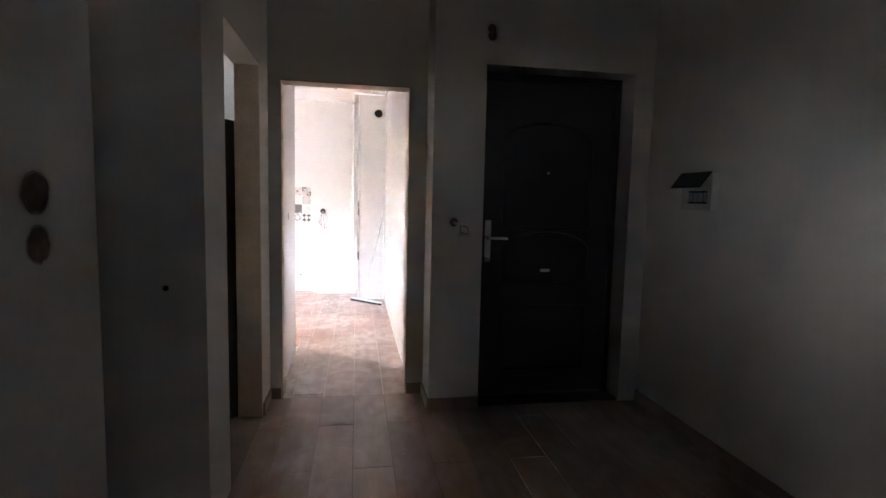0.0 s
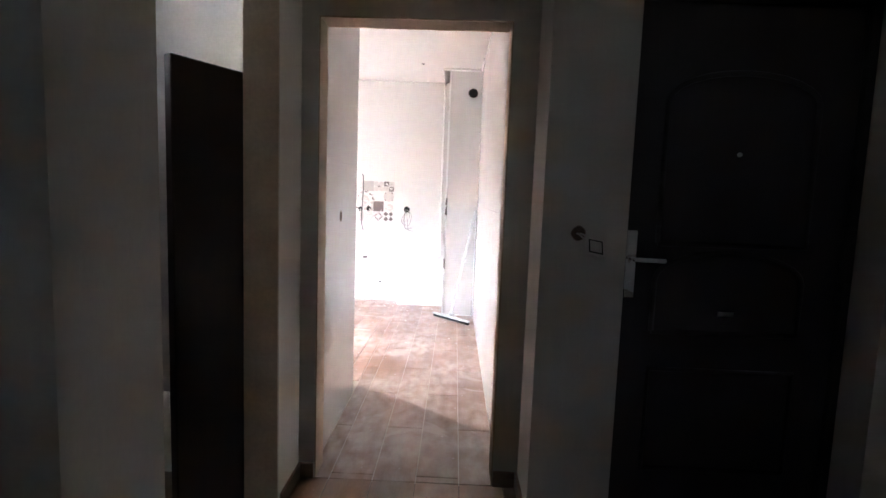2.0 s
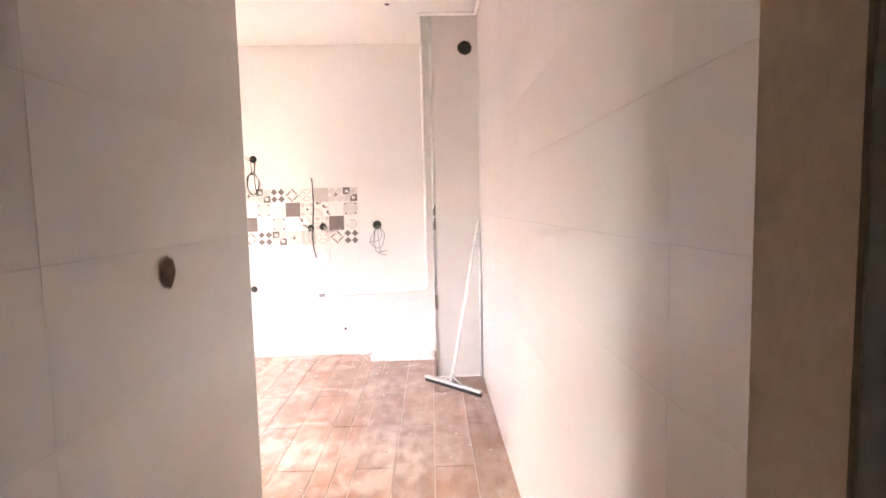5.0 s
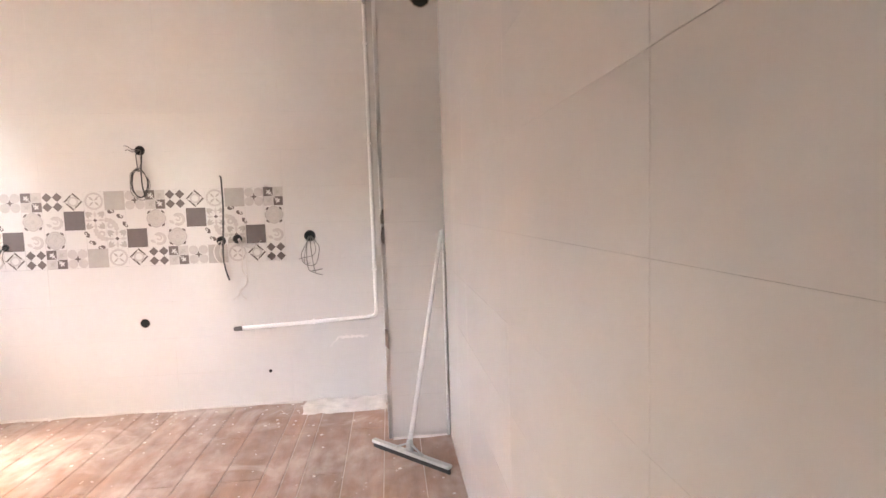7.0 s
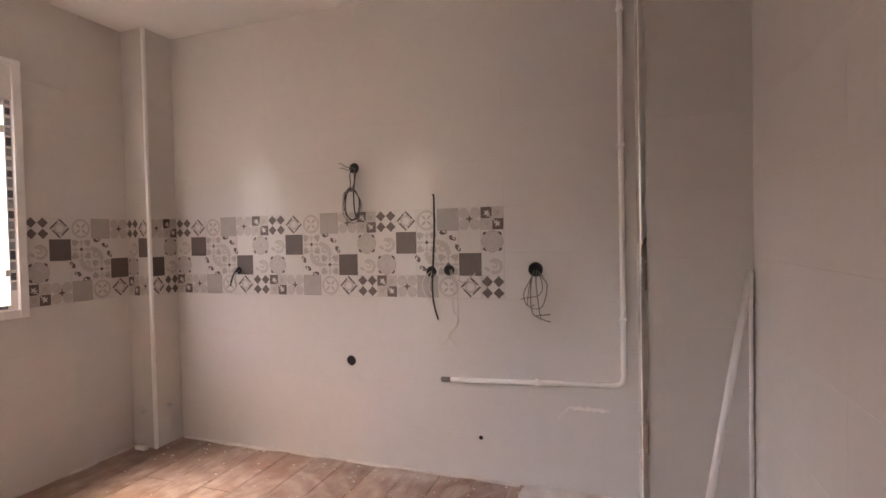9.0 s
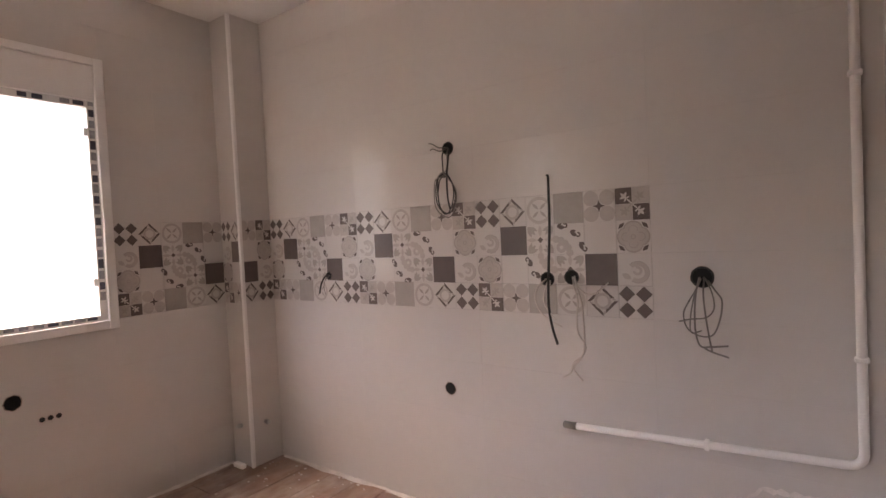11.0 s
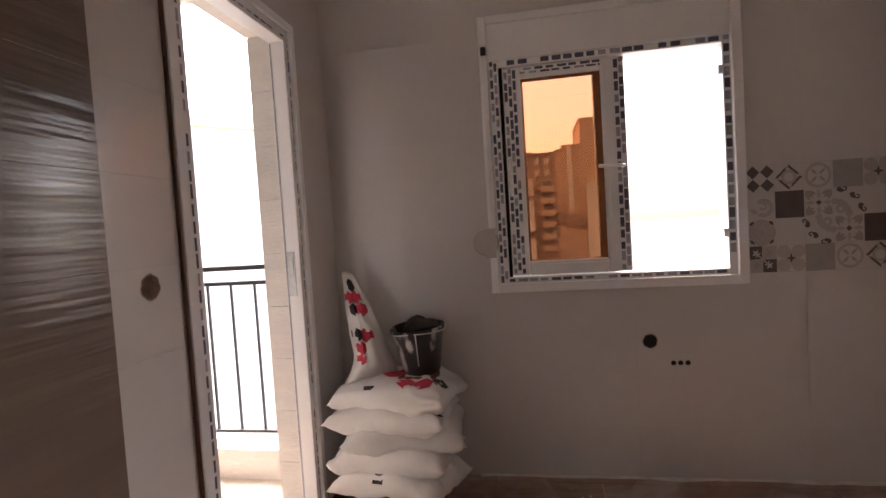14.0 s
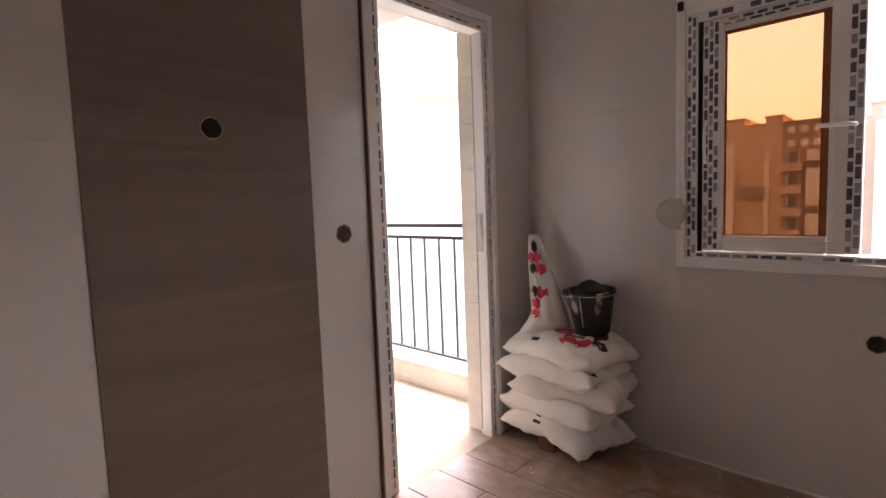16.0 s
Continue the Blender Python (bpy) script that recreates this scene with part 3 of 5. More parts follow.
def planks(name, parent, x0, x1, y0, y1, material):
    """Plank tiles in half bond on one grid for the whole flat."""
    for i in range(math.floor((x0 - PL_X) / PL_W), math.ceil((x1 - PL_X) / PL_W)):
        xa, xb = max(PL_X + i * PL_W, x0), min(PL_X + (i + 1) * PL_W, x1)
        if xb - xa < 0.02:
            continue
        shift = PL_Y + (0.0 if i % 2 else 0.5) * PL_L
        for j in range(math.floor((y0 - shift) / PL_L), math.ceil((y1 - shift) / PL_L)):
            a, b = max(shift + j * PL_L, y0), min(shift + (j + 1) * PL_L, y1)
            if b - a < 0.03:
                continue
            ob = new(name, tile_mesh(xb - xa - 0.005, b - a - 0.005, 0.009, material))
            ob.matrix_world = Matrix.Translation(((xa + xb) / 2, (a + b) / 2, -0.009 + random.uniform(-0.0006, 0.0004))) @ Matrix.Rotation(random.uniform(-0.001, 0.001), 4, "Y")
            ob.parent = parent


floor_kitchen = structure("floor_kitchen", boxes((XW, XE, YS - SD, YN, -0.009, -0.0055), (XC, XE, YD0, YS - SD, -0.009, -0.0055)), FGROUT, "dusty brown wood-look plank tiles with pale joints", "floor")
# hall floor has its shade in the darker plank and grout colours
floor_hall = structure("floor_hall", boxes((-2.3, XR, -1.3, YD0, -0.009, -0.0055)), FGROUT_H, "brown wood-look plank tiles, coloured darker for the hall's shade", "floor")
planks("plank", floor_kitchen, XW, XC, YS, YN, FLOOR_K)
planks("plank", floor_kitchen, XC + 0.001, XE, YD0 + 0.001, YN, FLOOR_K)
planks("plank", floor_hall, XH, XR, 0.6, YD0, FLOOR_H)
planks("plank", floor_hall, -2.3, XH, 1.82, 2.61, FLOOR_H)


# ---- window: white sliding window with printed film still on its frame ----
def film_marks(face, plane, u0, u1, z0, z1, upright, off):
    """Printed marks of a protective film, in staggered rows along a profile."""
    bm = bmesh.new()
    L, g = 0.042, 0.012
    lo, hi = (z0, z1) if upright else (u0, u1)
    c0, c1 = (u0, u1) if upright else (z0, z1)
    rows = max(1, round((c1 - c0) / 0.021))
    hgt = (c1 - c0) / rows
    for r in range(rows):
        p = lo + (r % 2) * 0.027 - 0.01
        while p < hi - 0.008:
            a, b = max(p, lo), min(p + L * (0.8 + 0.3 * random.random()), hi)
            if b - a > 0.008 and random.random() > 0.06:
                c = c0 + hgt * r + 0.003
                d = c0 + hgt * (r + 1) - 0.003
                mi = 0 if random.random() < 0.62 else 1
                ua, ub, za, zb = (c, d, a, b) if upright else (a, b, c, d)
                m = face_pose(face, plane, 0, 0, off)
                s = 1 if face in ("+x", "-y") else -1
                vs = [m @ Vector((s * u, z, 0)) for u, z in ((ua, za), (ub, za), (ub, zb), (ua, zb))]
                f = bm.faces.new([bm.verts.new(v) for v in vs])
                f.material_index = mi
            p += L + g
    bmesh.ops.recalc_face_normals(bm, faces=bm.faces[:])
    bmesh.ops.solidify(bm, geom=bm.faces[:], thickness=0.0006)
    return bm


win = empty("window_1", (XW, 6.65, WZ0), "white sliding window, half open, amber tinted pane, printed film on frame", "window", kind="structure")
# flat casing on the wall and roller-shutter box
cas = bmesh.new()
for b in ((6.060, 6.100, 0.94, 2.30), (7.205, 7.250, 0.94, 2.30), (6.100, 7.205, 0.94, 0.985), (6.100, 7.205, 2.262, 2.30)):
    add_box(cas, XW - 0.001, XW + 0.022, *b)
wpart("casing", bevelled(cas, 0.004), PVC, win)
wpart("shutter_box", bevelled(boxes((XW - 0.13, XW + 0.014, 6.100, 7.205, 2.085, 2.262)), 0.004), PVC, win, "white roller shutter box panel")
fr = bmesh.new()
for b in ((6.100, 6.150, 0.985, 2.085), (7.168, 7.205, 0.985, 2.085), (6.150, 7.168, 0.985, 1.015), (6.150, 7.168, 2.050, 2.085)):
    add_box(fr, XW - 0.10, XW + 0.006, *b)
wpart("window_frame", bevelled(fr, 0.003), PVC, win)
for i, b in enumerate(((6.106, 6.146, 0.99, 2.08, True), (7.172, 7.202, 0.99, 2.08, True), (6.150, 7.168, 0.990, 1.010, False), (6.150, 7.168, 2.054, 2.082, False))):
    wpart("protective_film", film_marks("+x", XW, *b, 0.0066), [FILM, FILM_L], win, "torn blue and grey printed protective film")
# inner sash slid to the south half
bm = bmesh.new()
for b in ((6.168, 6.255, 1.02, 2.046), (6.632, 6.742, 1.02, 2.046), (6.255, 6.632, 1.02, 1.090), (6.255, 6.632, 1.990, 2.046)):
    add_box(bm, XW - 0.045, XW - 0.006, *b)
wpart("inner_sash", bevelled(bm, 0.006), PVC, win)
for b in ((6.172, 6.235, 1.03, 2.04, True), (6.690, 6.738, 1.03, 2.04, True), (6.255, 6.632, 2.006, 2.042, False)):
    wpart("protective_film", film_marks("+x", XW, *b, -0.0054), [FILM, FILM_L], win, "torn blue and grey printed protective film")
bm = bmesh.new()
for b in ((6.150, 6.21, 1.02, 2.046), (6.60, 6.69, 1.02, 2.046), (6.21, 6.60, 1.02, 1.085), (6.21, 6.60, 1.995, 2.046)):
    add_box(bm, XW - 0.092, XW - 0.054, *b)
wpart("outer_sash", bevelled(bm, 0.005), PVC, win)
bm = bmesh.new()
for b in ((6.2555, 6.264, 1.0905, 1.9895), (6.604, 6.6315, 1.0905, 1.9895), (6.264, 6.604, 1.0905, 1.096), (6.264, 6.604, 1.974, 1.9895)):
    add_box(bm, XW - 0.0245, XW - 0.0225, *b)
wpart("outer_profile", bm, RUST, win, "rust-brown outer profile round the pane")
# solid black strip in place of the slot's shade
wpart("slot", boxes((XW - 0.02, XW - 0.004, 6.1505, 6.167, 1.016, 2.049)), BLACK, win, "black strip for the shaded slot beside the sash")
bm = bmesh.new()
y0, y1, z0, z1, w = 6.255, 6.632, 1.090, 1.990, 0.022
outer = [bm.verts.new((XW - 0.0055, y, z)) for y, z in ((y0 - w, z0 - w), (y1 + w, z0 - w), (y1 + w, z1 + w), (y0 - w, z1 + w))]
inner = [bm.verts.new((XW - 0.022, y, z)) for y, z in ((y0, z0), (y1, z0), (y1, z1), (y0, z1))]
lift = [bm.verts.new((XW - 0.0035, y, z)) for y, z in ((y0 - w + 0.003, z0 - w + 0.003), (y1 + w - 0.003, z0 - w + 0.003), (y1 + w - 0.003, z1 + w - 0.003), (y0 - w + 0.003, z1 + w - 0.003))]
for k in range(4):
    j = (k + 1) % 4
    bm.faces.new((outer[k], outer[j], lift[j], lift[k]))
    bm.faces.new((lift[k], lift[j], inner[j], inner[k]))
wpart("glazing_bead", bm, PVC, win, "sloped white glazing bead")
pane = wpart("pane", boxes((XW - 0.030, XW - 0.025, 6.250, 6.636, 1.086, 1.994)), AMBER, win, "amber tinted glass pane")
pane.visible_shadow = True
hd = tube([(XW + 0.004, 6.715, 1.525), (XW + 0.030, 6.715, 1.525), (XW + 0.036, 6.70, 1.527), (XW + 0.036, 6.60, 1.530)], 0.009)
wpart("lever_handle", hd, WHITE_PLASTIC, win, "white lever handle")
wpart("pull_handle", tube([(XW + 0.004, 6.185, 1.42), (XW + 0.022, 6.185, 1.44), (XW + 0.026, 6.185, 1.51), (XW + 0.022, 6.185, 1.58), (XW + 0.004, 6.185, 1.60)], 0.008), WHITE_PLASTIC, win, "white bow handle")
for z in (1.18, 1.93):
    wpart("catch", bevelled(boxes((XW - 0.03, XW + 0.004, 7.150, 7.170, z - 0.02, z + 0.02)), 0.003, 1), WHITE_PLASTIC, win)
wpart("strap", boxes((XW + 0.0225, XW + 0.0245, 6.076, 6.090, 1.24, 2.13)), SACK, win, "grey shutter strap")
wpart("strap_guide", bevelled(boxes((XW + 0.0225, XW + 0.036, 6.070, 6.096, 2.11, 2.15)), 0.003, 1), RUBBER, win)
coil = tube([(XW + 0.0, 6.045, 1.195), (XW + 0.045, 6.045, 1.195), (XW + 0.052, 6.045, 1.195)], [0.064, 0.064, 0.056], 28)
strap_box = tagged(link("strap_coiler", coil, AGED), "round greyish shutter strap coiler on the window casing", "strap coiler")
part("front_plate", boxes((XW + 0.0525, XW + 0.056, 6.040, 6.095, 1.12, 1.265)), AGED, strap_box)

# ---- balcony door frame ----
bd = empty("door_1", ((BD0 + BD1) / 2, YS, 0), "white balcony door frame with film, leaf swung away", "door", kind="structure")
bm = bmesh.new()
for b in ((BD1 - 0.005, BD1 + 0.03, 0.0, BDTOP + 0.035), (BD0 - 0.03, BD0 + 0.005, 0.0, BDTOP + 0.035), (BD0 + 0.005, BD1 - 0.005, BDTOP, BDTOP + 0.035)):
    add_box(bm, b[0], b[1], YS + 0.0005, YS + 0.018, b[2], b[3])
wpart("casing", bevelled(bm, 0.004), PVC, bd)
bm = bmesh.new()
for b in ((BD1 - 0.062, BD1 - 0.0055, 0.0, BDTOP - 0.001), (BD0 + 0.0055, BD0 + 0.05, 0.0, BDTOP - 0.001), (BD0 + 0.05, BD1 - 0.062, BDTOP - 0.055, BDTOP - 0.001)):
    add_box(bm, b[0], b[1], YS - 0.07, YS + 0.004, b[2], b[3])
wpart("door_frame", bevelled(bm, 0.004), PVC, bd)
bm = boxes((BD1 + 0.0305, BD1 + 0.038, YS + 0.0005, YS + 0.012, 0.0, BDTOP + 0.03))
wpart("gasket", bm, BROWNFRAME, bd, "dark brown sealing strip")
for b in ((BD1 - 0.044, BD1 - 0.028, 0.03, 2.14, True), (BD0 + 0.014, BD0 + 0.027, 0.03, 2.14, True), (BD0 + 0.05, BD1 - 0.062, BDTOP - 0.042, BDTOP - 0.028, False)):
    wpart("protective_film", film_marks("+y", YS, *b, 0.0046), [FILM, FILM_L], bd, "torn printed protective film")
bm = boxes((BD0 + 0.0505, BD0 + 0.0545, YS - 0.055, YS - 0.02, 1.02, 1.22))
add_box(bm, BD0 + 0.0545, BD0 + 0.0585, YS - 0.05, YS - 0.026, 1.10, 1.20)
wpart("strike_plate", bm, SQ_METAL, bd, "steel strike plate")
wpart("rail_groove", boxes((BD0 + 0.0503, BD0 + 0.0513, YS - 0.066, YS - 0.058, 0.03, BDTOP - 0.06)), FILM_L, bd)
# stone-clad reveals of the doorway
reveal = structure("trim_reveal", boxes((BD0 + 0.0, BD0 + 0.012, YS - SD, YS - 0.071, 0, BDTOP)), STONE, "beige stone-look cladding of the balcony doorway reveal", "reveal")
for k in range(9):
    ob = new("stone", tile_mesh(0.112, 0.2415, 0.014, STONE))
    ob.matrix_world = face_pose("+x", BD0 + 0.012, YS - 0.128, 0.122 + k * 0.243)
    ob.parent = reveal
structure("trim_reveal_east", boxes((BD1 - 0.012, BD1, YS - SD, YS - 0.071, 0, BDTOP)), STONE, "beige stone-look cladding of the balcony doorway reveal", "reveal")
structure("trim_reveal_soffit", boxes((BD0 + 0.03, BD1 - 0.012, YS - SD, YS - 0.071, BDTOP - 0.012, BDTOP)), STONE, "beige soffit of the balcony doorway", "reveal")

# ---- balcony ----
balcony = structure("floor_balcony", boxes((-2.92, -1.562, 2.752, YS - SD, -0.25, -0.02)), FGROUT, "balcony slab with patterned pale floor tiles", "balcony")
for i in range(6):
    for j in range(11):
        ob = new("tile", MOTIFS[("grey", "flower", "star", "cross", "dots", "ring", "curl")[(i * 3 + j * 2) % 7]])
        ob.matrix_world = Matrix.Translation((-2.655 + i * 0.2, 2.855 + j * 0.2, -0.0195)) @ Matrix.Diagonal((0.198 / MOT, 0.198 / MOT, 1, 1))
        ob.parent = balcony
structure("parapet", bevelled(boxes((-2.90, -2.69, 2.752, YS - SD - 0.002, -0.02, 0.155)), 0.01), STONE, "low cream rendered balcony kerb", "parapet")
structure("wall_balcony_end", boxes((-2.92, -2.302, 2.61, 2.75, -0.25, ZT)), RENDERWALL, "cream rendered end wall of the balcony", "wall")
rail = empty("balcony_railing", (-2.82, 3.9, 0.155), "black painted iron balcony railing with thin upright bars", "railing")
for nm, z, h in (("top_rail", 1.118, 0.026), ("mid_rail", 1.035, 0.022), ("bottom_rail", 0.198, 0.016)):
    wpart(nm, bevelled(boxes((-2.837, -2.803, 2.754, YS - SD - 0.004, z, z + h)), 0.003, 1), BLACKPAINT, rail)
for k in range(15):
    wpart("baluster", boxes((-2.826, -2.814, 2.852 + k * 0.1445, 2.864 + k * 0.1445, 0.214, 1.035)), BLACKPAINT, rail)
for y in (2.80, 4.96):
    wpart("post", boxes((-2.831, -2.809, y - 0.011, y + 0.011, 0.155, 1.118)), BLACKPAINT, rail)


# ---- outside ----
structure("ground", boxes((-900, 900, -900, 900, -9.6, -9.5)), GROUND, "far street ground below the flat", "ground")


FAR_X = -80.0


def house(label, y0, y1, top, material, parts):
    """A far apartment house facing the flat. parts: (kind, y0, y1, z0, z1, how far it stands out)."""
    base = -9.5
    root = empty("apartment_building", (FAR_X - 6, (y0 + y1) / 2, base), label, "building")
    wpart("wall", boxes((FAR_X - 12, FAR_X, y0, y1, base, top)), material, root)
    wpart("roof", boxes((FAR_X - 12.1, FAR_X + 0.15, y0 - 0.1, y1 + 0.1, top, top + 0.25)), material, root)
    for kind, a, b, z0, z1, out in parts:
        if kind == "window":
            w = wpart("window", boxes((FAR_X - 0.02, FAR_X + 0.05, a, b, z0, z1)), WINDARK, root)
            fr_ = bmesh.new()
            for q in ((a - 0.12, a, z0 - 0.12, z1 + 0.12), (b, b + 0.12, z0 - 0.12, z1 + 0.12), (a, b, z0 - 0.12, z0), (a, b, z1, z1 + 0.12)):
                add_box(fr_, FAR_X - 0.02, FAR_X + 0.1, *q)
            f_ = link("frame", fr_, RENDERWALL)
            f_.parent = w
        elif kind == "pane":
            wpart("window", boxes((FAR_X - 0.02, FAR_X + 0.12, a, b, z0, z1)), RENDERWALL, root, "pale closed window shutters")
        elif kind == "bay":
            wpart("bay", boxes((FAR_X + 0.001, FAR_X + out, a, b, z0, z1)), RENDERWALL, root, "paler projecting bay")
        elif kind == "balcony":
            bal = bmesh.new()
            add_box(bal, FAR_X + 0.001, FAR_X + out, a, b, z0, z0 + 0.15)
            add_box(bal, FAR_X + out - 0.1, FAR_X + out, a, b, z0 + 0.15, z1)
            for q in ((a, a + 0.1), (b - 0.1, b)):
                add_box(bal, FAR_X + 0.001, FAR_X + out - 0.1, *q, z0 + 0.15, z1)
            wpart("balcony", bal, RENDERB, root)
        elif kind == "link":
            wpart("passage", boxes((FAR_X + 0.001, FAR_X + out, a, b, z0, z1)), RENDERC, root, "darker enclosed passage")
        elif kind == "stair_head":
            wpart("stair_head", boxes((FAR_X - 8, FAR_X - 1, a, b, z0, z1)), material, root)
    return root


def storeys(y0, y1, bays, top, kinds, low=-8.0, step=2.95, width=1.0):
    """Rows of openings: kinds names, bay by bay, what each storey has there."""
    out = []
    z = top - 2.0
    while z > low:
        for i in range(bays):
            y = y0 + (y1 - y0) * (i + 0.5) / bays
            k = kinds[i % len(kinds)]
            if k == "balcony":
                out.append((k, y - 1.0, y + 1.0, z - 0.9, z + 0.1, 1.1))
                out.append(("window", y - 0.5, y + 0.5, z + 0.15, z + 1.1, 0))
            elif k:
                out.append((k, y - width / 2, y + width / 2, z, z + 1.1, 0))
        z -= step
    return out


BROWN = "brown rendered apartment block with rows of windows"
OCHRE = "ochre apartment tower with pale projecting bays"
PALE = "brown apartment block with paler projecting bays and balconies"


def bay(y0, y1, top, holes):
    """A pale bay, broken by dark storey gaps; holes are (from, to) heights."""
    out, z = [], top
    for h0, h1 in holes:
        out.append(("bay", y0, y1, h1, z, 1.2))
        z = h0
    return out + [("bay", y0, y1, -9.4, z, 1.2)]


def shutters(rows, columns):
    return [("pane", y - 0.4, y + 0.4, z - 0.45, z + 0.45, 0) for z in rows for y in columns]


house(BROWN, -42.0, -18.0, 10.6, RENDERC, storeys(-42, -18, 11, 10.6, ("pane", "window")))
house(OCHRE, -18.0, -10.9, 11.2, RENDERB, bay(-13.2, -11.9, 7.8, []) + storeys(-17.9, -13.6, 2, 10.0, ("window", "pane")))
house("ochre recessed link block with a dark passage", -10.9, -8.4, 10.2, RENDERB, [("link", -10.9, -8.4, 0.6, 2.1, 0.8)])
house(OCHRE, -8.4, -6.5, 11.1, RENDERB, [("bay", -8.4, -7.9, -9.4, 7.0, 0.5)])
house(PALE, -6.5, 0.0, 10.1, RENDERC, shutters((9.2, 7.5), (-5.5, -4.1, -2.7)) + shutters((8.9,), (-1.2,)) + bay(-3.7, -2.0, 6.5, [(4.1, 5.1), (-1.6, -0.6)]) + bay(-2.0, -0.1, 8.0, [])
      + [("balcony", -6.3, -4.2, z, z + 1.0, 1.1) for z in (3.9, 1.0, -1.9, -4.8)] + [("window", -5.8, -4.7, z, z + 1.5, 0) for z in (5.0, 2.1, -0.8, -3.7)])
house(BROWN, 0.0, 2.3, 9.7, RENDERC, [("window", 0.7, 1.6, z, z + 1.2, 0) for z in (6.8, 3.9, 1.0, -1.9)])
house(PALE, 2.3, 10.4, 11.3, RENDERC, [("stair_head", 3.4, 7.0, 11.5, 11.9, 0)] + shutters((10.2,), (3.9, 5.8, 7.5, 9.1)) + shutters((8.5,), (5.8, 7.5, 9.1)) + bay(2.9, 4.9, 9.2, []) + bay(4.9, 6.9, 7.7, [(4.2, 5.2), (-1.4, -0.4)])
      + [("balcony", 8.0, 10.1, z, z + 0.8, 1.1) for z in (5.5, 3.7, 1.9, 0.1, -1.7, -3.5)] + [("window", 8.3, 9.7, z, z + 0.9, 0) for z in (6.4, 4.6, 2.8, 1.0, -0.8)])
house(OCHRE, 10.4, 11.5, 11.6, RENDERB, [("link", 10.4, 11.5, 0.9, 2.3, 0.5)])
house(OCHRE, 11.5, 14.2, 12.2, RENDERB, [("bay", 12.1, 12.8, 2.4, 12.1, 0.8), ("link", 11.6, 14.1, 0.1, 1.9, 1.0)])
house("tall ochre apartment tower with paler bay", 14.2, 18.8, 16.0, RENDERB, [("bay", 14.7, 17.0, -9.4, 6.4, 0.9)] + storeys(17.2, 18.7, 1, 15.0, ("window",)))
root = empty("apartment_building", (-21, -15.5, -9.5), "long blank cream facade across from the balcony", "building")
root.rotation_euler = (0, 0, radians(47))
part("wall", boxes((-6, 6, -12, 12, 0, 15.8)), RENDERWALL, root)
part("roof", boxes((-6.2, 6.2, -12.2, 12.2, 15.8, 16.4)), RENDERWALL, root)
part("stair_head", boxes((-1.8, 1.2, -7.2, 2.4, 16.4, 17.7)), RENDERWALL, root)

# ---- entrance door ----
ed = empty("door_2", ((BX1 + EX1) / 2, 3.90, 0), "dark brown embossed steel entrance door, closed, chrome lever", "door", kind="structure")
bm = bmesh.new()
for b in ((BX1 + 0.001, BX1 + 0.035, 0, ETOP - 0.001), (EX1 - 0.035, EX1 - 0.001, 0, ETOP - 0.001), (BX1 + 0.035, EX1 - 0.035, ETOP - 0.04, ETOP - 0.001)):
    add_box(bm, b[0], b[1], 3.86, 3.95, b[2], b[3])
wpart("door_frame", bevelled(bm, 0.003, 1), DARKWOOD, ed)
LX0, LX1 = BX1 + 0.037, EX1 - 0.037
wpart("door_leaf", bevelled(boxes((LX0, LX1, 3.885, 3.94, 0.012, ETOP - 0.043)), 0.004, 1), DARKWOOD, ed)
mx = (LX0 + LX1) / 2


def panel(z0, z1, arch):
    pts = [(mx - 0.30, z0), (mx + 0.30, z0), (mx + 0.30, z1)]
    if arch:
        pts += [(mx + 0.30 * math.cos(a), z1 + 0.12 * math.sin(a)) for a in (math.pi * k / 12 for k in range(1, 12))]
    pts += [(mx - 0.30, z1)]
    pts.append((mx - 0.30, z0))
    return tube([(x, 3.884, z) for x, z in pts], 0.012, 6)


wpart("upper_moulding", panel(1.15, 1.72, True), DARKWOOD, ed)
wpart("middle_moulding", panel(0.78, 1.0, True), DARKWOOD, ed)
wpart("lower_moulding", panel(0.18, 0.62, False), DARKWOOD, ed)
lock = wpart("lock_plate", bevelled(boxes((LX0 + 0.025, LX0 + 0.065, 3.872, 3.884, 0.92, 1.20)), 0.004), CHROME, ed, "long chrome lock plate")
wpart("lever", tube([(LX0 + 0.045, 3.872, 1.085), (LX0 + 0.045, 3.83, 1.085), (LX0 + 0.06, 3.822, 1.085), (LX0 + 0.165, 3.822, 1.083)], 0.009), CHROME, ed, "chrome lever handle")
wpart("cylinder", tube([(LX0 + 0.045, 3.873, 0.98), (LX0 + 0.045, 3.864, 0.98)], 0.012, 12), CHROME, ed)
wpart("spyhole", tube([(mx, 3.886, 1.52), (mx, 3.878, 1.52)], 0.009, 14), SQ_METAL, ed, "small brass-rimmed spyhole")
wpart("badge", bevelled(boxes((mx - 0.03, mx + 0.035, 3.8795, 3.8835, 0.855, 0.875)), 0.001, 1), CHROME, ed)
wpart("threshold", boxes((BX1 + 0.001, EX1 - 0.001, 3.72, 3.858, -0.002, 0.012)), DARKWOOD, ed)

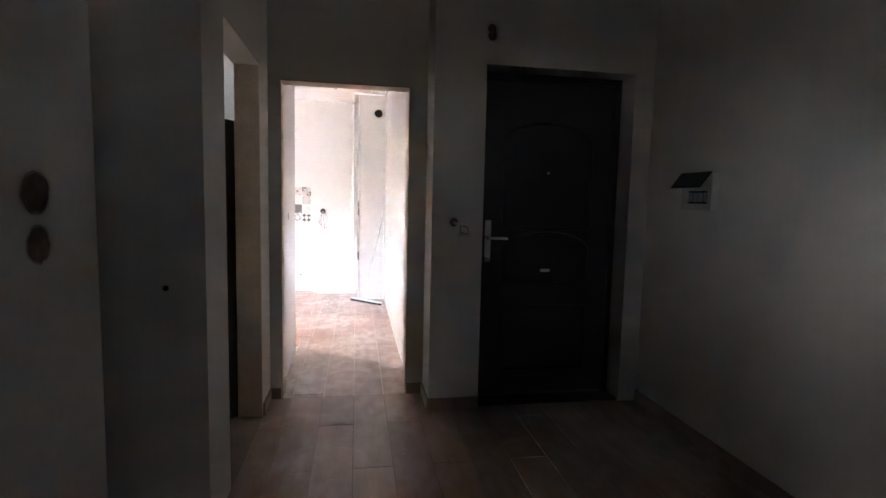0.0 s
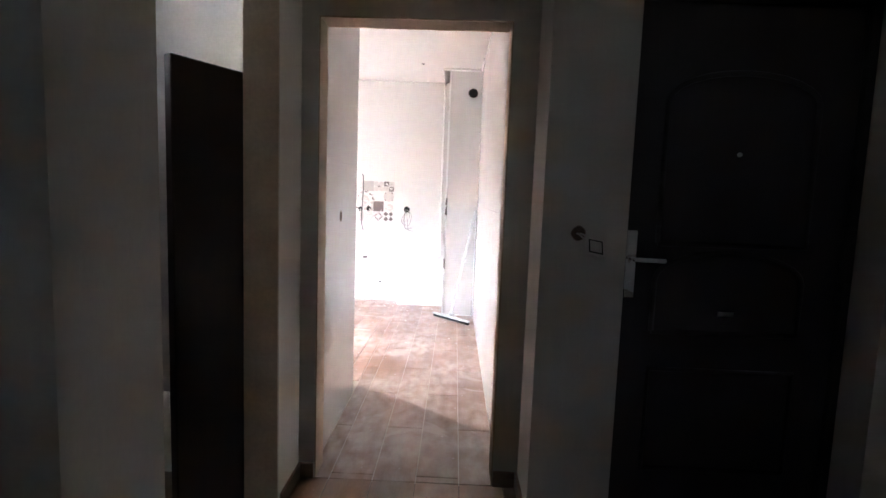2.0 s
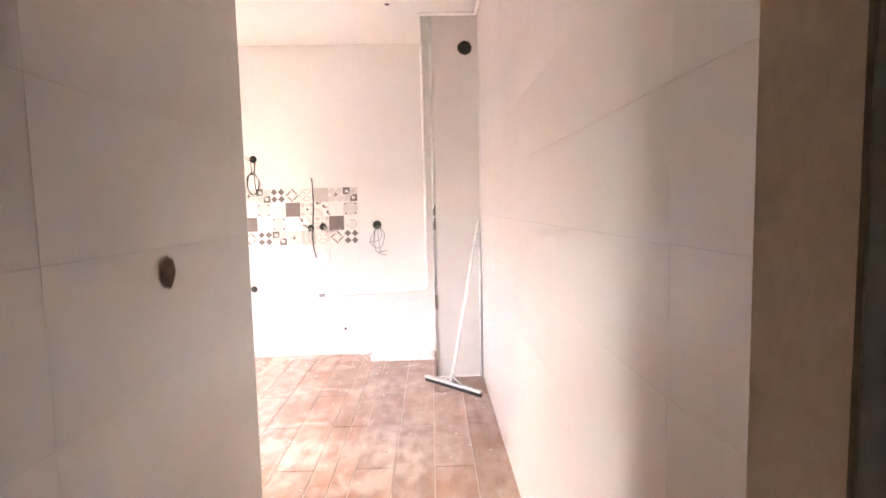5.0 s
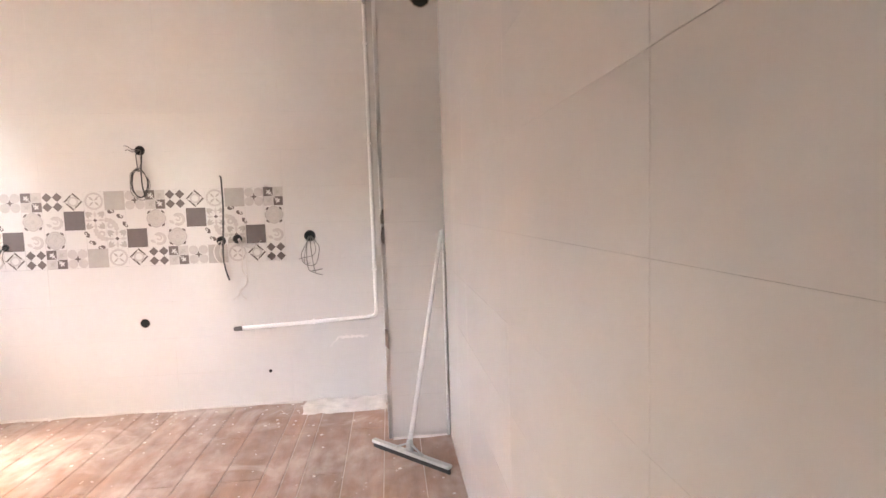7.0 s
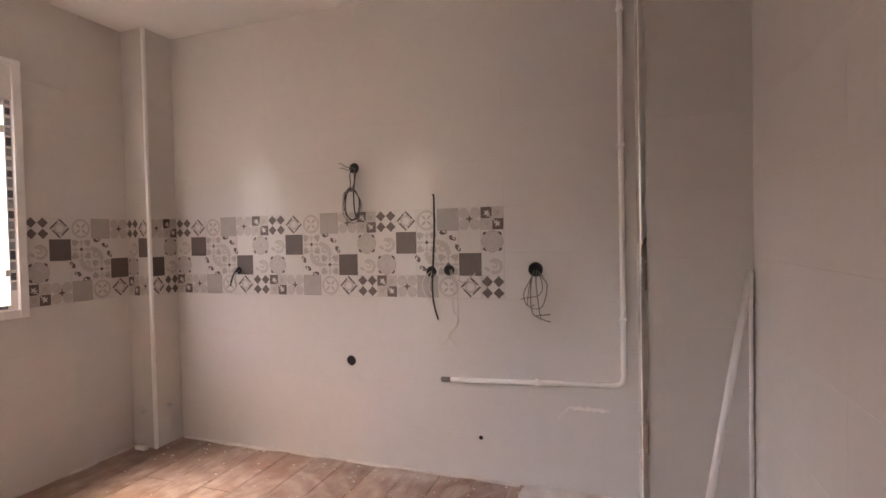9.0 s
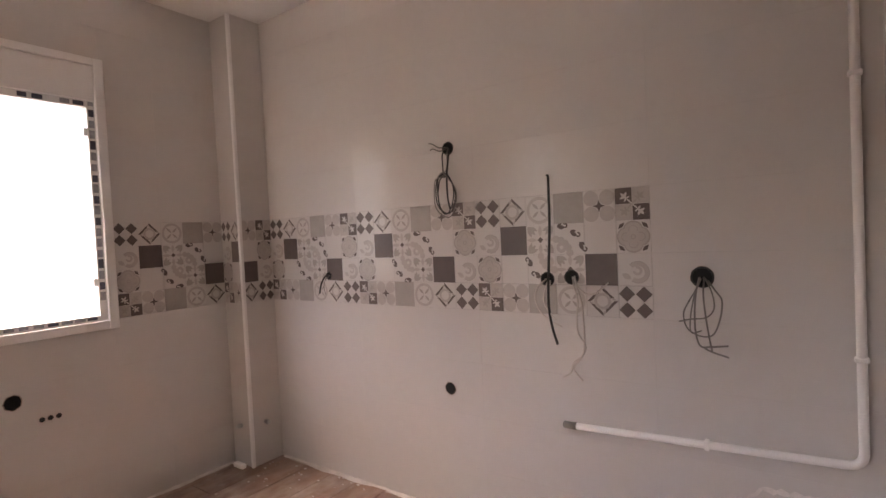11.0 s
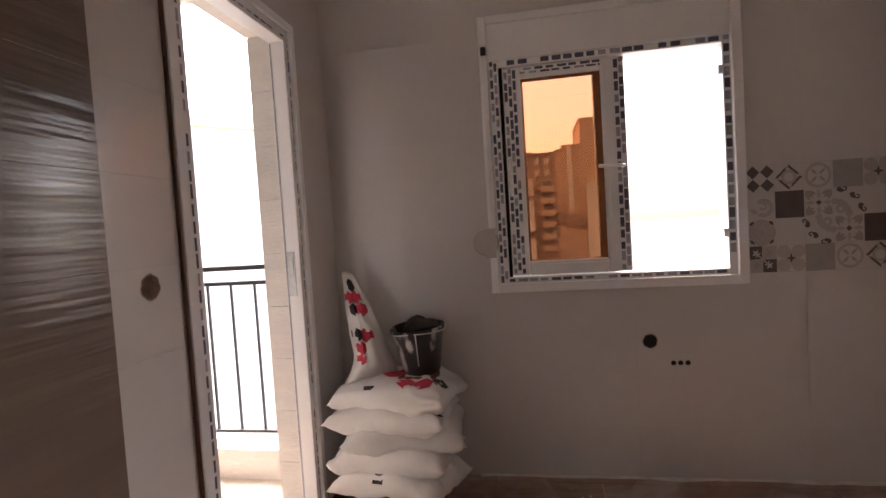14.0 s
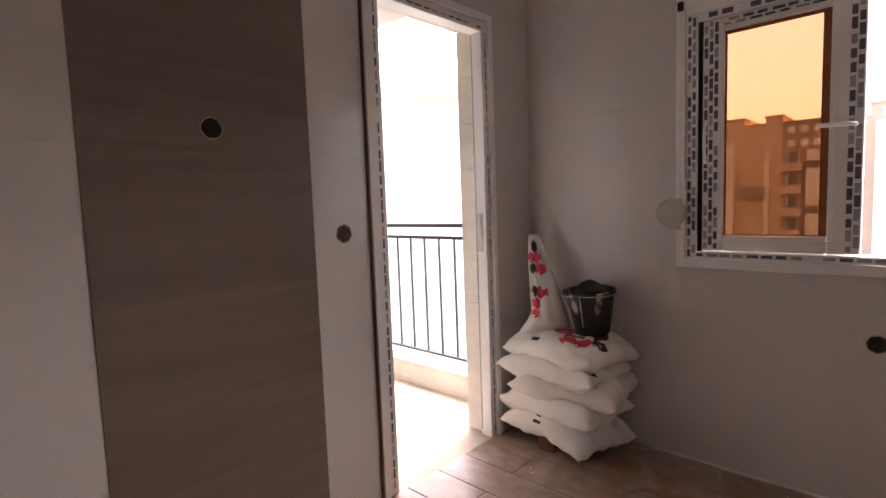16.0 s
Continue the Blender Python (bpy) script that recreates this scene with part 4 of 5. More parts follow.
# ---- dark board leaning in the bathroom ----
m = Matrix.Translation((-0.50, 3.615, 0)) @ Matrix.Rotation(radians(61), 4, "Z")
bm = bevelled(boxes((-0.13, 0.17, -0.02, 0.02, 0.0, 1.75)), 0.004, 1)
bmesh.ops.transform(bm, matrix=m, verts=bm.verts[:])
tagged(link("door_panel", bm, BATH_TILE), "dark brown door panel standing behind the bathroom jamb", "door panel")
bw = structure("window_2", boxes((-1.55, -1.49, 3.70, 3.735, 1.83, 2.45), (-1.55, -1.49, 4.275, 4.31, 1.83, 2.45), (-1.55, -1.49, 3.735, 4.275, 1.83, 1.865), (-1.55, -1.49, 3.735, 4.275, 2.415, 2.45)), PVC, "small high bathroom window with its sash tilted in", "window")
tilt = Matrix.Translation((-1.462, 4.0, 1.85)) @ Matrix.Rotation(radians(36), 4, "Y")
bm = bevelled(boxes((-0.02, 0.02, -0.26, -0.215, 0.0, 0.55), (-0.02, 0.02, 0.215, 0.26, 0.0, 0.55), (-0.02, 0.02, -0.215, 0.215, 0.0, 0.045), (-0.02, 0.02, -0.215, 0.215, 0.505, 0.55)), 0.004, 1)
bmesh.ops.transform(bm, matrix=tilt, verts=bm.verts[:])
sash = part("tilted_sash", bm, PVC, bw)
bm = boxes((-0.003, 0.003, -0.215, 0.215, 0.045, 0.505))
bmesh.ops.transform(bm, matrix=tilt, verts=bm.verts[:])
part("pane", bm, DIM_GLASS, sash)



# ---- holes and boxes in the walls ----
def round_hole(face, plane, u, z, r, label, name="wall_hole"):
    """A cored hole: a raised broken rim round a flat disc, coloured dark as its shaded depth."""
    m = face_pose(face, plane, u, z)
    bm = bmesh.new()
    n = 22
    jag = [1 + random.uniform(-0.06, 0.06) for _ in range(n)]
    prof = ((1.04, 0.0004), (1.0, 0.0016), (0.95, 0.0014), (0.92, 0.0010))
    rings = [[bm.verts.new(m @ Vector((r * k * jag[i] * math.cos(i * math.tau / n), r * k * jag[i] * math.sin(i * math.tau / n), h))) for i in range(n)] for k, h in prof]
    for a, b in zip(rings, rings[1:]):
        for i in range(n):
            bm.faces.new((a[i], a[(i + 1) % n], b[(i + 1) % n], b[i]))
    f = bm.faces.new(rings[-1])
    f.material_index = 1
    ob = link(name, bm, [CUT, CAVITY if ("switch" in label or "socket" in label or "chipped" in label) else BLACK])
    return tagged(ob, label, "wall hole", "holes cut in the walls")


round_hole("-y", QY, 0.564, 2.431, 0.052, "round dark flue hole high in the shaft", "vent_hole")
round_hole("-y", YN, -1.275, 0.603, 0.030, "round drain pipe hole in the tiled wall")
round_hole("+x", XW, 6.803, 0.677, 0.034, "round drain pipe hole below the window")
round_hole("+x", XC, 4.575, 1.183, 0.031, "round switch hole in the tiled passage wall")
round_hole("+y", YS, -1.447, 1.175, 0.036, "round switch hole beside the balcony door")
round_hole("+y", YS + 0.004, -0.955, 1.546, 0.035, "round hole in the brown decor tiles")
round_hole("+x", XH, 1.614, 1.315, 0.037, "round socket hole with a stub of wire in the hall")
round_hole("+x", XH, 1.613, 1.222, 0.034, "round socket hole half filled with plaster")
round_hole("-y", BY, 0.882, 1.190, 0.028, "round socket hole with ragged plaster edge")
for i, (a, b) in enumerate(((1.088, 2.36), (1.092, 2.315))):
    round_hole("-y", BY, a, b, 0.026, "ragged chipped cable hole above the entrance")
for y in (6.905, 6.937, 6.970):
    round_hole("+x", XW, y, 0.569, 0.012, "small water supply hole below the window")
round_hole("-y", YN, -0.49, 0.23, 0.012, "small plugged screw hole low in the tiled wall")
round_hole("-y", 2.61, -0.40, 0.975, 0.011, "small dark screw hole in the passage wall")


# ---- wires hanging from the boxes ----
def smooth(pts, n=5):
    """A slack line through a few bends."""
    p = [Vector(v) for v in pts]
    p = [p[0] * 2 - p[1]] + p + [p[-1] * 2 - p[-2]]
    out = []
    for i in range(1, len(p) - 2):
        for k in range(n):
            t = k / n
            out.append(0.5 * (2 * p[i] + (p[i + 1] - p[i - 1]) * t + (2 * p[i - 1] - 5 * p[i] + 4 * p[i + 1] - p[i + 2]) * t * t + (3 * p[i] - p[i - 1] - 3 * p[i + 1] + p[i + 2]) * t ** 3))
    return out + [p[-2]]


def wall_box(u, z, label, r, wires):
    """A round box in the north wall; each wire: its bends as (along, up, out of the wall) from the box, its thickness and material."""
    box = round_hole("-y", YN, u, z, r, label, "junction_box")
    box["category"] = "junction box"
    n = 16
    bm = bmesh.new()
    rings = [[bm.verts.new((u + r * k * math.cos(i * math.tau / n), YN - out, z + r * k * math.sin(i * math.tau / n))) for i in range(n)] for k, out in ((1.02, 0.0018), (1.0, 0.004), (0.88, 0.004), (0.86, 0.0019))]
    for a, b in zip(rings, rings[1:]):
        for i in range(n):
            bm.faces.new((a[i], a[(i + 1) % n], b[(i + 1) % n], b[i]))
    part("rim", bm, WIRE_B, box, "black plastic rim")
    for bends, thick, material in wires:
        part("wire", tube(smooth([(u + a, YN - c, z + b) for a, b, c in bends]), thick, 6), material, box)
    return box


def hoop(cx_, cz, rx, rz, out, turns, start=1.57, drift=0.004):
    return [(cx_ + (rx + drift * math.sin(i * 2.1)) * math.cos(start + i * 0.7), cz + (rz - drift * math.cos(i * 1.7)) * math.sin(start + i * 0.7), out + 0.010 * math.sin(i * 0.9)) for i in range(int(turns * 9) + 1)]


wall_box(-1.225, 1.732, "round black wall box with a tied coil of cable", 0.030, [
    ([(-0.004, 0, 0.002), (-0.012, -0.03, 0.03), (-0.006, -0.09, 0.04), (-0.004, -0.12, 0.04)] + hoop(0.0, -0.212, 0.050, 0.090, 0.038, 2.3), 0.0030, WIRE_B),
    ([(0.004, 0, 0.002), (0.012, -0.03, 0.028), (0.016, -0.09, 0.036), (0.004, -0.12, 0.046)] + hoop(0.004, -0.222, 0.058, 0.098, 0.050, 1.2, drift=0.008), 0.0026, WIRE_G),
    ([(0.010, -0.005, 0.002), (0.022, -0.05, 0.034), (0.020, -0.14, 0.050), (0.022, -0.23, 0.052), (0.030, -0.285, 0.048)], 0.0042, WIRE_B),
    (hoop(0.003, -0.128, 0.020, 0.008, 0.046, 1.6, 0.0, 0.001), 0.0030, WIRE_B),
    ([(0, 0.004, 0.002), (-0.03, 0.004, 0.035), (-0.055, 0.022, 0.045), (-0.075, 0.026, 0.05)], 0.0025, WIRE_G),
    ([(0, 0, 0.002), (-0.028, -0.012, 0.03), (-0.052, 0.0, 0.045), (-0.066, -0.006, 0.05)], 0.0025, WIRE_G)])
wall_box(-0.757, 1.130, "round black wall box with two short white wires", 0.030, [
    ([(-0.006, 0, 0.002), (-0.028, -0.03, 0.04), (-0.036, -0.075, 0.05), (-0.018, -0.13, 0.045), (0.03, -0.172, 0.035), (0.066, -0.188, 0.03)], 0.0032, WIRE_W),
    ([(0.004, 0, 0.002), (0.008, -0.035, 0.045), (0.004, -0.085, 0.055), (0.024, -0.13, 0.05), (0.05, -0.162, 0.045)], 0.0032, WIRE_W),
    ([(0.012, -0.006, 0.002), (0.022, -0.02, 0.03), (0.014, -0.045, 0.042)], 0.0024, WIRE_W)])
wall_box(-0.653, 1.139, "round black wall box with long loose white wires", 0.030, [
    ([(0.004, 0, 0.002), (0.026, -0.035, 0.045), (0.044, -0.085, 0.06), (0.038, -0.16, 0.065), (0.042, -0.215, 0.062), (0.066, -0.262, 0.055), (0.048, -0.305, 0.05), (0.014, -0.335, 0.05), (0.0, -0.375, 0.05), (-0.030, -0.398, 0.048)], 0.0034, WIRE_W),
    ([(0.010, 0, 0.002), (0.04, -0.04, 0.05), (0.064, -0.095, 0.072), (0.070, -0.165, 0.078), (0.068, -0.235, 0.07), (0.056, -0.295, 0.06), (0.026, -0.335, 0.058), (0.018, -0.36, 0.06), (0.05, -0.40, 0.055)], 0.0034, WIRE_W),
    ([(0.012, 0.004, 0.002), (0.04, -0.03, 0.045), (0.075, -0.056, 0.062), (0.115, -0.056, 0.07), (0.145, -0.034, 0.07), (0.168, -0.012, 0.065)], 0.0032, WIRE_W)])
wall_box(-0.181, 1.143, "round black wall box with tangled grey wires", 0.037, [
    ([(-0.004, -0.005, 0.002), (-0.016, -0.04, 0.035), (-0.040, -0.085, 0.045), (-0.056, -0.125, 0.045), (-0.045, -0.175, 0.042), (-0.004, -0.198, 0.045), (0.034, -0.190, 0.05), (0.056, -0.14, 0.052), (0.064, -0.075, 0.048), (0.046, -0.045, 0.04), (0.018, -0.012, 0.003)], 0.0028, WIRE_G),
    ([(-0.008, 0, 0.002), (-0.015, -0.05, 0.04), (-0.020, -0.12, 0.05), (-0.018, -0.19, 0.05), (-0.004, -0.232, 0.05), (0.03, -0.23, 0.055), (0.08, -0.222, 0.06)], 0.0032, WIRE_G),
    ([(0.006, 0, 0.002), (0.008, -0.06, 0.045), (0.016, -0.14, 0.055), (0.026, -0.215, 0.058), (0.03, -0.245, 0.055), (0.008, -0.238, 0.05), (0.034, -0.25, 0.05), (0.08, -0.262, 0.055)], 0.0030, WIRE_G),
    ([(0.010, -0.004, 0.002), (0.034, -0.05, 0.04), (0.040, -0.10, 0.05), (0.016, -0.132, 0.05), (-0.03, -0.14, 0.05), (-0.070, -0.150, 0.05)], 0.0025, WIRE_G),
    ([(-0.010, -0.004, 0.002), (-0.024, -0.08, 0.05), (-0.034, -0.15, 0.055), (-0.03, -0.188, 0.05), (0.0, -0.178, 0.05)], 0.0025, WIRE_G)])
wall_box(-2.077, 1.135, "small black wall box with short wire ends", 0.022, [
    ([(0, 0, 0.002), (0.006, -0.005, 0.04), (-0.008, -0.045, 0.055), (-0.03, -0.095, 0.05)], 0.0048, WIRE_B),
    ([(0.006, 0, 0.002), (0.012, -0.02, 0.04), (0.008, -0.06, 0.05), (0.018, -0.10, 0.05)], 0.0022, WIRE_G)])
pts = [(-0.740, YN - 0.003, 1.556), (-0.728, YN - 0.02, 1.545), (-0.722, YN - 0.035, 1.50), (-0.715, YN - 0.055, 1.36), (-0.722, YN - 0.062, 1.20), (-0.733, YN - 0.055, 1.04), (-0.728, YN - 0.04, 0.94), (-0.712, YN - 0.03, 0.868)]
tagged(link("cable", tube(smooth(pts), 0.0052, 8), WIRE_B), "thick black cable hanging down the tiled wall", "cable")

# ---- white conduit ----
cx = 0.243
pipe = []
for p in ((-0.655, 0.538), (-0.2, 0.556), (0.19, 0.572)):
    pipe.append((p[0], YN - 0.013, p[1]))
for k in range(5):
    a = -math.pi / 2 + k * math.pi / 8
    pipe.append((cx - 0.04 + 0.04 * math.cos(a), YN - 0.013, 0.613 + 0.04 * math.sin(a)))
pipe += [(cx, YN - 0.013, z) for z in (1.0, 1.6, 2.2, 2.6, 2.655)]
con = tagged(link("conduit", tube(pipe, 0.0135, 10), CONDUIT), "white painted cable conduit bent along the tiled wall", "conduit")
for z in (0.9, 1.75, 2.4):
    part("clip", bevelled(boxes((cx - 0.018, cx + 0.018, YN - 0.027, YN - 0.0005, z - 0.008, z + 0.008)), 0.003, 1), CONDUIT, con)
part("clip", bevelled(boxes((-0.19, -0.174, YN - 0.027, YN - 0.0005, 0.54, 0.575)), 0.003, 1), CONDUIT, con)
part("elbow_end", tube([(-0.705, YN - 0.006, 0.535), (-0.685, YN - 0.012, 0.536), (-0.652, YN - 0.013, 0.538)], 0.015, 10), WIRE_G, con, "grey corroded pipe end")
top = [(cx, YN - 0.02, ZC - 0.016), (cx, QY - 0.010, ZC - 0.016), (cx + 0.02, QY - 0.016, ZC - 0.016), (XE - 0.03, QY - 0.016, ZC - 0.016), (XE - 0.015, QY - 0.03, ZC - 0.016), (XE - 0.015, QY - 0.5, ZC - 0.016)]
tagged(link("conduit", tube(top, 0.012, 10), CONDUIT), "white painted conduit running under the ceiling round the shaft", "conduit")
# corner beads
structure("trim_shaft_edge", bevelled(boxes((QX - 0.004, QX + 0.016, QY - 0.004, QY + 0.0, 0, ZC - 0.03), (QX - 0.004, QX - 0.0, QY + 0.0, QY + 0.010, 0, ZC - 0.03)), 0.0015, 1), CHROME, "polished metal corner trim on the tiled shaft", "corner trim")
structure("trim_shaft_strip", bevelled(boxes((QX - 0.005, QX - 0.0004, QY + 0.0105, QY + 0.06, 0, ZC - 0.03)), 0.0015, 1), PVC, "white sealing strip beside the metal corner trim", "corner trim")
structure("trim_column_edge", bevelled(boxes((PX - 0.012, PX + 0.010, PY - 0.010, PY + 0.012, 0, ZC - 0.001)), 0.006, 2), PVC, "white corner bead on the tiled column", "corner trim")
# water pipe stubs by the column
tap = tagged(link("pipe_stub", tube([(PX + 0.0, 7.95, 0.25), (PX + 0.03, 7.95, 0.25), (PX + 0.035, 7.95, 0.25)], [0.014, 0.014, 0.009], 10), SQ_METAL), "capped brass water pipe stub on the column", "pipe stub")
box = bevelled(boxes((-2.72, -2.63, PY - 0.055, PY - 0.02, 0.0, 0.028)), 0.006, 1)
tagged(link("pipe_offcut", box, CONDUIT), "short pale pipe offcut on the floor by the column", "pipe offcut")
tagged(link("pipe_stub", tube([(-2.69, PY - 0.0, 0.24), (-2.69, PY - 0.035, 0.24)], 0.013, 10), SQ_METAL), "small metal water pipe stub on the column", "pipe stub")

# ceiling spots
for x, y, r in ((0.026, 7.208, 0.02), (0.05, 5.55, 0.03)):
    bm = tube([(x, y, ZC - 0.0005), (x, y, ZC - 0.004)], r, 16)
    bb = tagged(link("ceiling_hole", bm, GROUT), "small round cable hole in the ceiling", "ceiling hole")
    # black disc below the ceiling, standing for the shaded inside of the hole
    part("opening", tube([(x, y, ZC - 0.004), (x, y, ZC - 0.005)], r * 0.8, 16), BLACK, bb)

# ---- light switch in the hall, hanging out of its box ----
hang = Matrix.Translation((0.935, BY - 0.045, 1.142)) @ Matrix.Rotation(radians(10), 4, "Y") @ Matrix.Rotation(radians(8), 4, "Z") @ Matrix.Rotation(radians(-34), 4, "X")


def hung(bm):
    bmesh.ops.transform(bm, matrix=hang, verts=bm.verts[:])
    return bm


sw = tagged(link("light_switch", hung(bevelled(boxes((-0.036, 0.036, -0.006, 0.006, -0.036, 0.036)), 0.004)), PLASTER), "square white light switch hanging loose from its wall box", "light switch")
# raised black strips drawn for the shade in the rocker's gap
bm = bmesh.new()
for b in ((-0.027, 0.027, -0.027, -0.023), (-0.027, 0.027, 0.023, 0.027), (-0.027, -0.023, -0.023, 0.023), (0.023, 0.027, -0.023, 0.023)):
    add_box(bm, b[0], b[1], -0.0085, -0.0062, b[2], b[3])
part("rocker_gap", hung(bm), BLACK, sw)
part("rocker", hung(bevelled(boxes((-0.0225, 0.0225, -0.0095, -0.0062, -0.0225, 0.0225)), 0.002, 1)), PLASTER, sw)
part("housing", hung(bevelled(boxes((-0.024, 0.024, 0.0062, 0.030, -0.024, 0.024)), 0.003, 1)), PLASTER, sw, "pale switch housing")
for k in (-1, 1):
    part("wire", tube(smooth([(0.882 + 0.006 * k, BY - 0.002, 1.19), (0.890 + 0.008 * k, BY - 0.02, 1.186), (0.908 + 0.006 * k, BY - 0.028, 1.168), (0.925 + 0.004 * k, BY - 0.022, 1.152)]), 0.0035, 6), WIRE_W, sw)

# ---- fuse box, cover raised ----
fb = empty("fuse_box", (XR, 3.155, 1.30), "aged white plastic fuse box with a raised smoked cover", "fuse box")
bm = bmesh.new()
for b in ((3.03, 3.28, 1.30, 1.335), (3.03, 3.28, 1.405, 1.50), (3.03, 3.06, 1.335, 1.405), (3.235, 3.28, 1.335, 1.405)):
    add_box(bm, XR - 0.045, XR - 0.0005, *b)
wpart("body", bm, AGED, fb)
wpart("breaker_row", boxes((XR - 0.030, XR - 0.001, 3.0605, 3.2345, 1.3355, 1.4045)), BLACK, fb, "dark row of breaker slots")
for k in range(4):
    wpart("breaker", bevelled(boxes((XR - 0.040, XR - 0.0305, 3.07 + k * 0.042, 3.10 + k * 0.042, 1.345, 1.395)), 0.002, 1), FILM_L, fb)
bm = boxes((-0.006, 0.0, -0.125, 0.125, -0.105, 0.0))
bmesh.ops.transform(bm, matrix=Matrix.Translation((XR - 0.048, 3.155, 1.502)) @ Matrix.Rotation(radians(38), 4, "Y"), verts=bm.verts[:])
wpart("cover", bm, RUBBER, fb, "smoked dark hinged cover")


# ---- sacks ----
def sack_mesh(seed, L=0.60, W=0.40, H=0.125, sag=0.0):
    """A filled woven sack: pillow shape, flat sewn ends with pointed corners, creases."""
    rnd = random.Random(seed)
    bm = bmesh.new()
    nu, nv = 44, 30
    off = Vector((rnd.uniform(0, 50), rnd.uniform(0, 50), 0))
    grids = []
    for side in (1, -1):
        g = []
        for i in range(nu + 1):
            row = []
            for j in range(nv + 1):
                u, v = i / nu * 2 - 1, j / nv * 2 - 1
                puff = max(0.0, (1 - abs(u) ** 4.2)) ** 0.50 * max(0.0, (1 - abs(v) ** 4.6)) ** 0.42
                ear = 1 + 0.03 * (abs(u * v)) ** 4
                pinch = 1 - 0.05 * (1 - abs(v) ** 2) * abs(u) ** 6 - 0.0
                x = u * L / 2 * pinch * ear + 0.008 * noise.noise(Vector((v * 3, u, 1)) + off)
                y = v * W / 2 * (1 - 0.10 * (1 - abs(u) ** 2) * abs(v) ** 6) * ear + 0.010 * noise.noise(Vector((u * 3, v, 5)) + off)
                c = (0.5 * abs(u) ** 2 + 0.1) * 0.048 * noise.noise(Vector((x * 6, y * 38, side * 2)) + off) + noise.noise(Vector((x * 7, y * 9, side * 3)) + off) * 0.030 + noise.noise(Vector((x * 22, y * 16, side)) + off) * 0.011 - 0.008 * abs(noise.noise(Vector((x * 15, y * 30, side * 5)) + off)) * (0.3 + abs(u))
                z = side * (H / 2 * puff + (c * (puff ** 0.5)))
                z += -sag * abs(u) ** 3 + 0.022 * (abs(u) ** 5 + abs(v) ** 7) * noise.noise(Vector((u * 1.5, v * 1.5, 9)) + off)
                row.append((x, y, z))
            g.append(row)
        grids.append(g)
    vt = [[bm.verts.new(p) for p in row] for row in grids[0]]
    vb = [[(vt[i][j] if i in (0, nu) or j in (0, nv) else bm.verts.new(grids[1][i][j])) for j in range(nv + 1)] for i in range(nu + 1)]
    for i in range(nu):
        for j in range(nv):
            bm.faces.new((vt[i][j], vt[i + 1][j], vt[i + 1][j + 1], vt[i][j + 1])).smooth = True
            bm.faces.new((vb[i][j + 1], vb[i + 1][j + 1], vb[i + 1][j], vb[i][j])).smooth = True
    return bm


def mark(surface, u, v, shape, material, parent, r=0.045, name="print"):
    """A printed patch that follows the sack's upper skin."""
    bm = bmesh.new()
    n = 6 if shape == "hex" else 4
    cen = bm.verts.new(surface(u, v))
    ring1, ring2 = [], []
    for k in range(n):
        a = k * math.tau / n + (0.5 if shape == "hex" else 0.78)
        sx, sy = (1, 1) if shape == "hex" else (1.5, 0.7)
        ring1.append(bm.verts.new(surface(u + r * 0.5 * math.cos(a) * sx, v + r * 0.5 * math.sin(a) * sy)))
        ring2.append(bm.verts.new(surface(u + r * math.cos(a) * sx, v + r * math.sin(a) * sy)))
    for k in range(n):
        bm.faces.new((cen, ring1[k], ring1[(k + 1) % n]))
        bm.faces.new((ring1[k], ring2[k], ring2[(k + 1) % n], ring1[(k + 1) % n]))
    return part(name, bm, material, parent)


def sack(label, seed, m, prints=(), H=0.125, L=0.60, W=0.40, sag=0.0):
    bm = sack_mesh(seed, L, W, H, sag)
    # skin by height lookup on the upper side
    bm.normal_update()
    ob = tagged(link("sack", bm, SACK), label, "sack", "stack of plaster sacks")
    ob.matrix_world = m
    me = ob.data
    for (u, v, shape, material, r, side) in prints:
        def surface(a, b, side=side):
            near = sorted((w for w in me.vertices if (w.co.z * side) >= -0.001), key=lambda w: (w.co.x - a) ** 2 + (w.co.y - b) ** 2)[:4]
            wts = [1 / (((w.co.x - a) ** 2 + (w.co.y - b) ** 2) + 1e-5) for w in near]
            z = sum(w.co.z * k for w, k in zip(near, wts)) / sum(wts)
            return (a, b, z + side * 0.0035)
        mark(surface, u, v, shape, material, ob, r)
    return ob


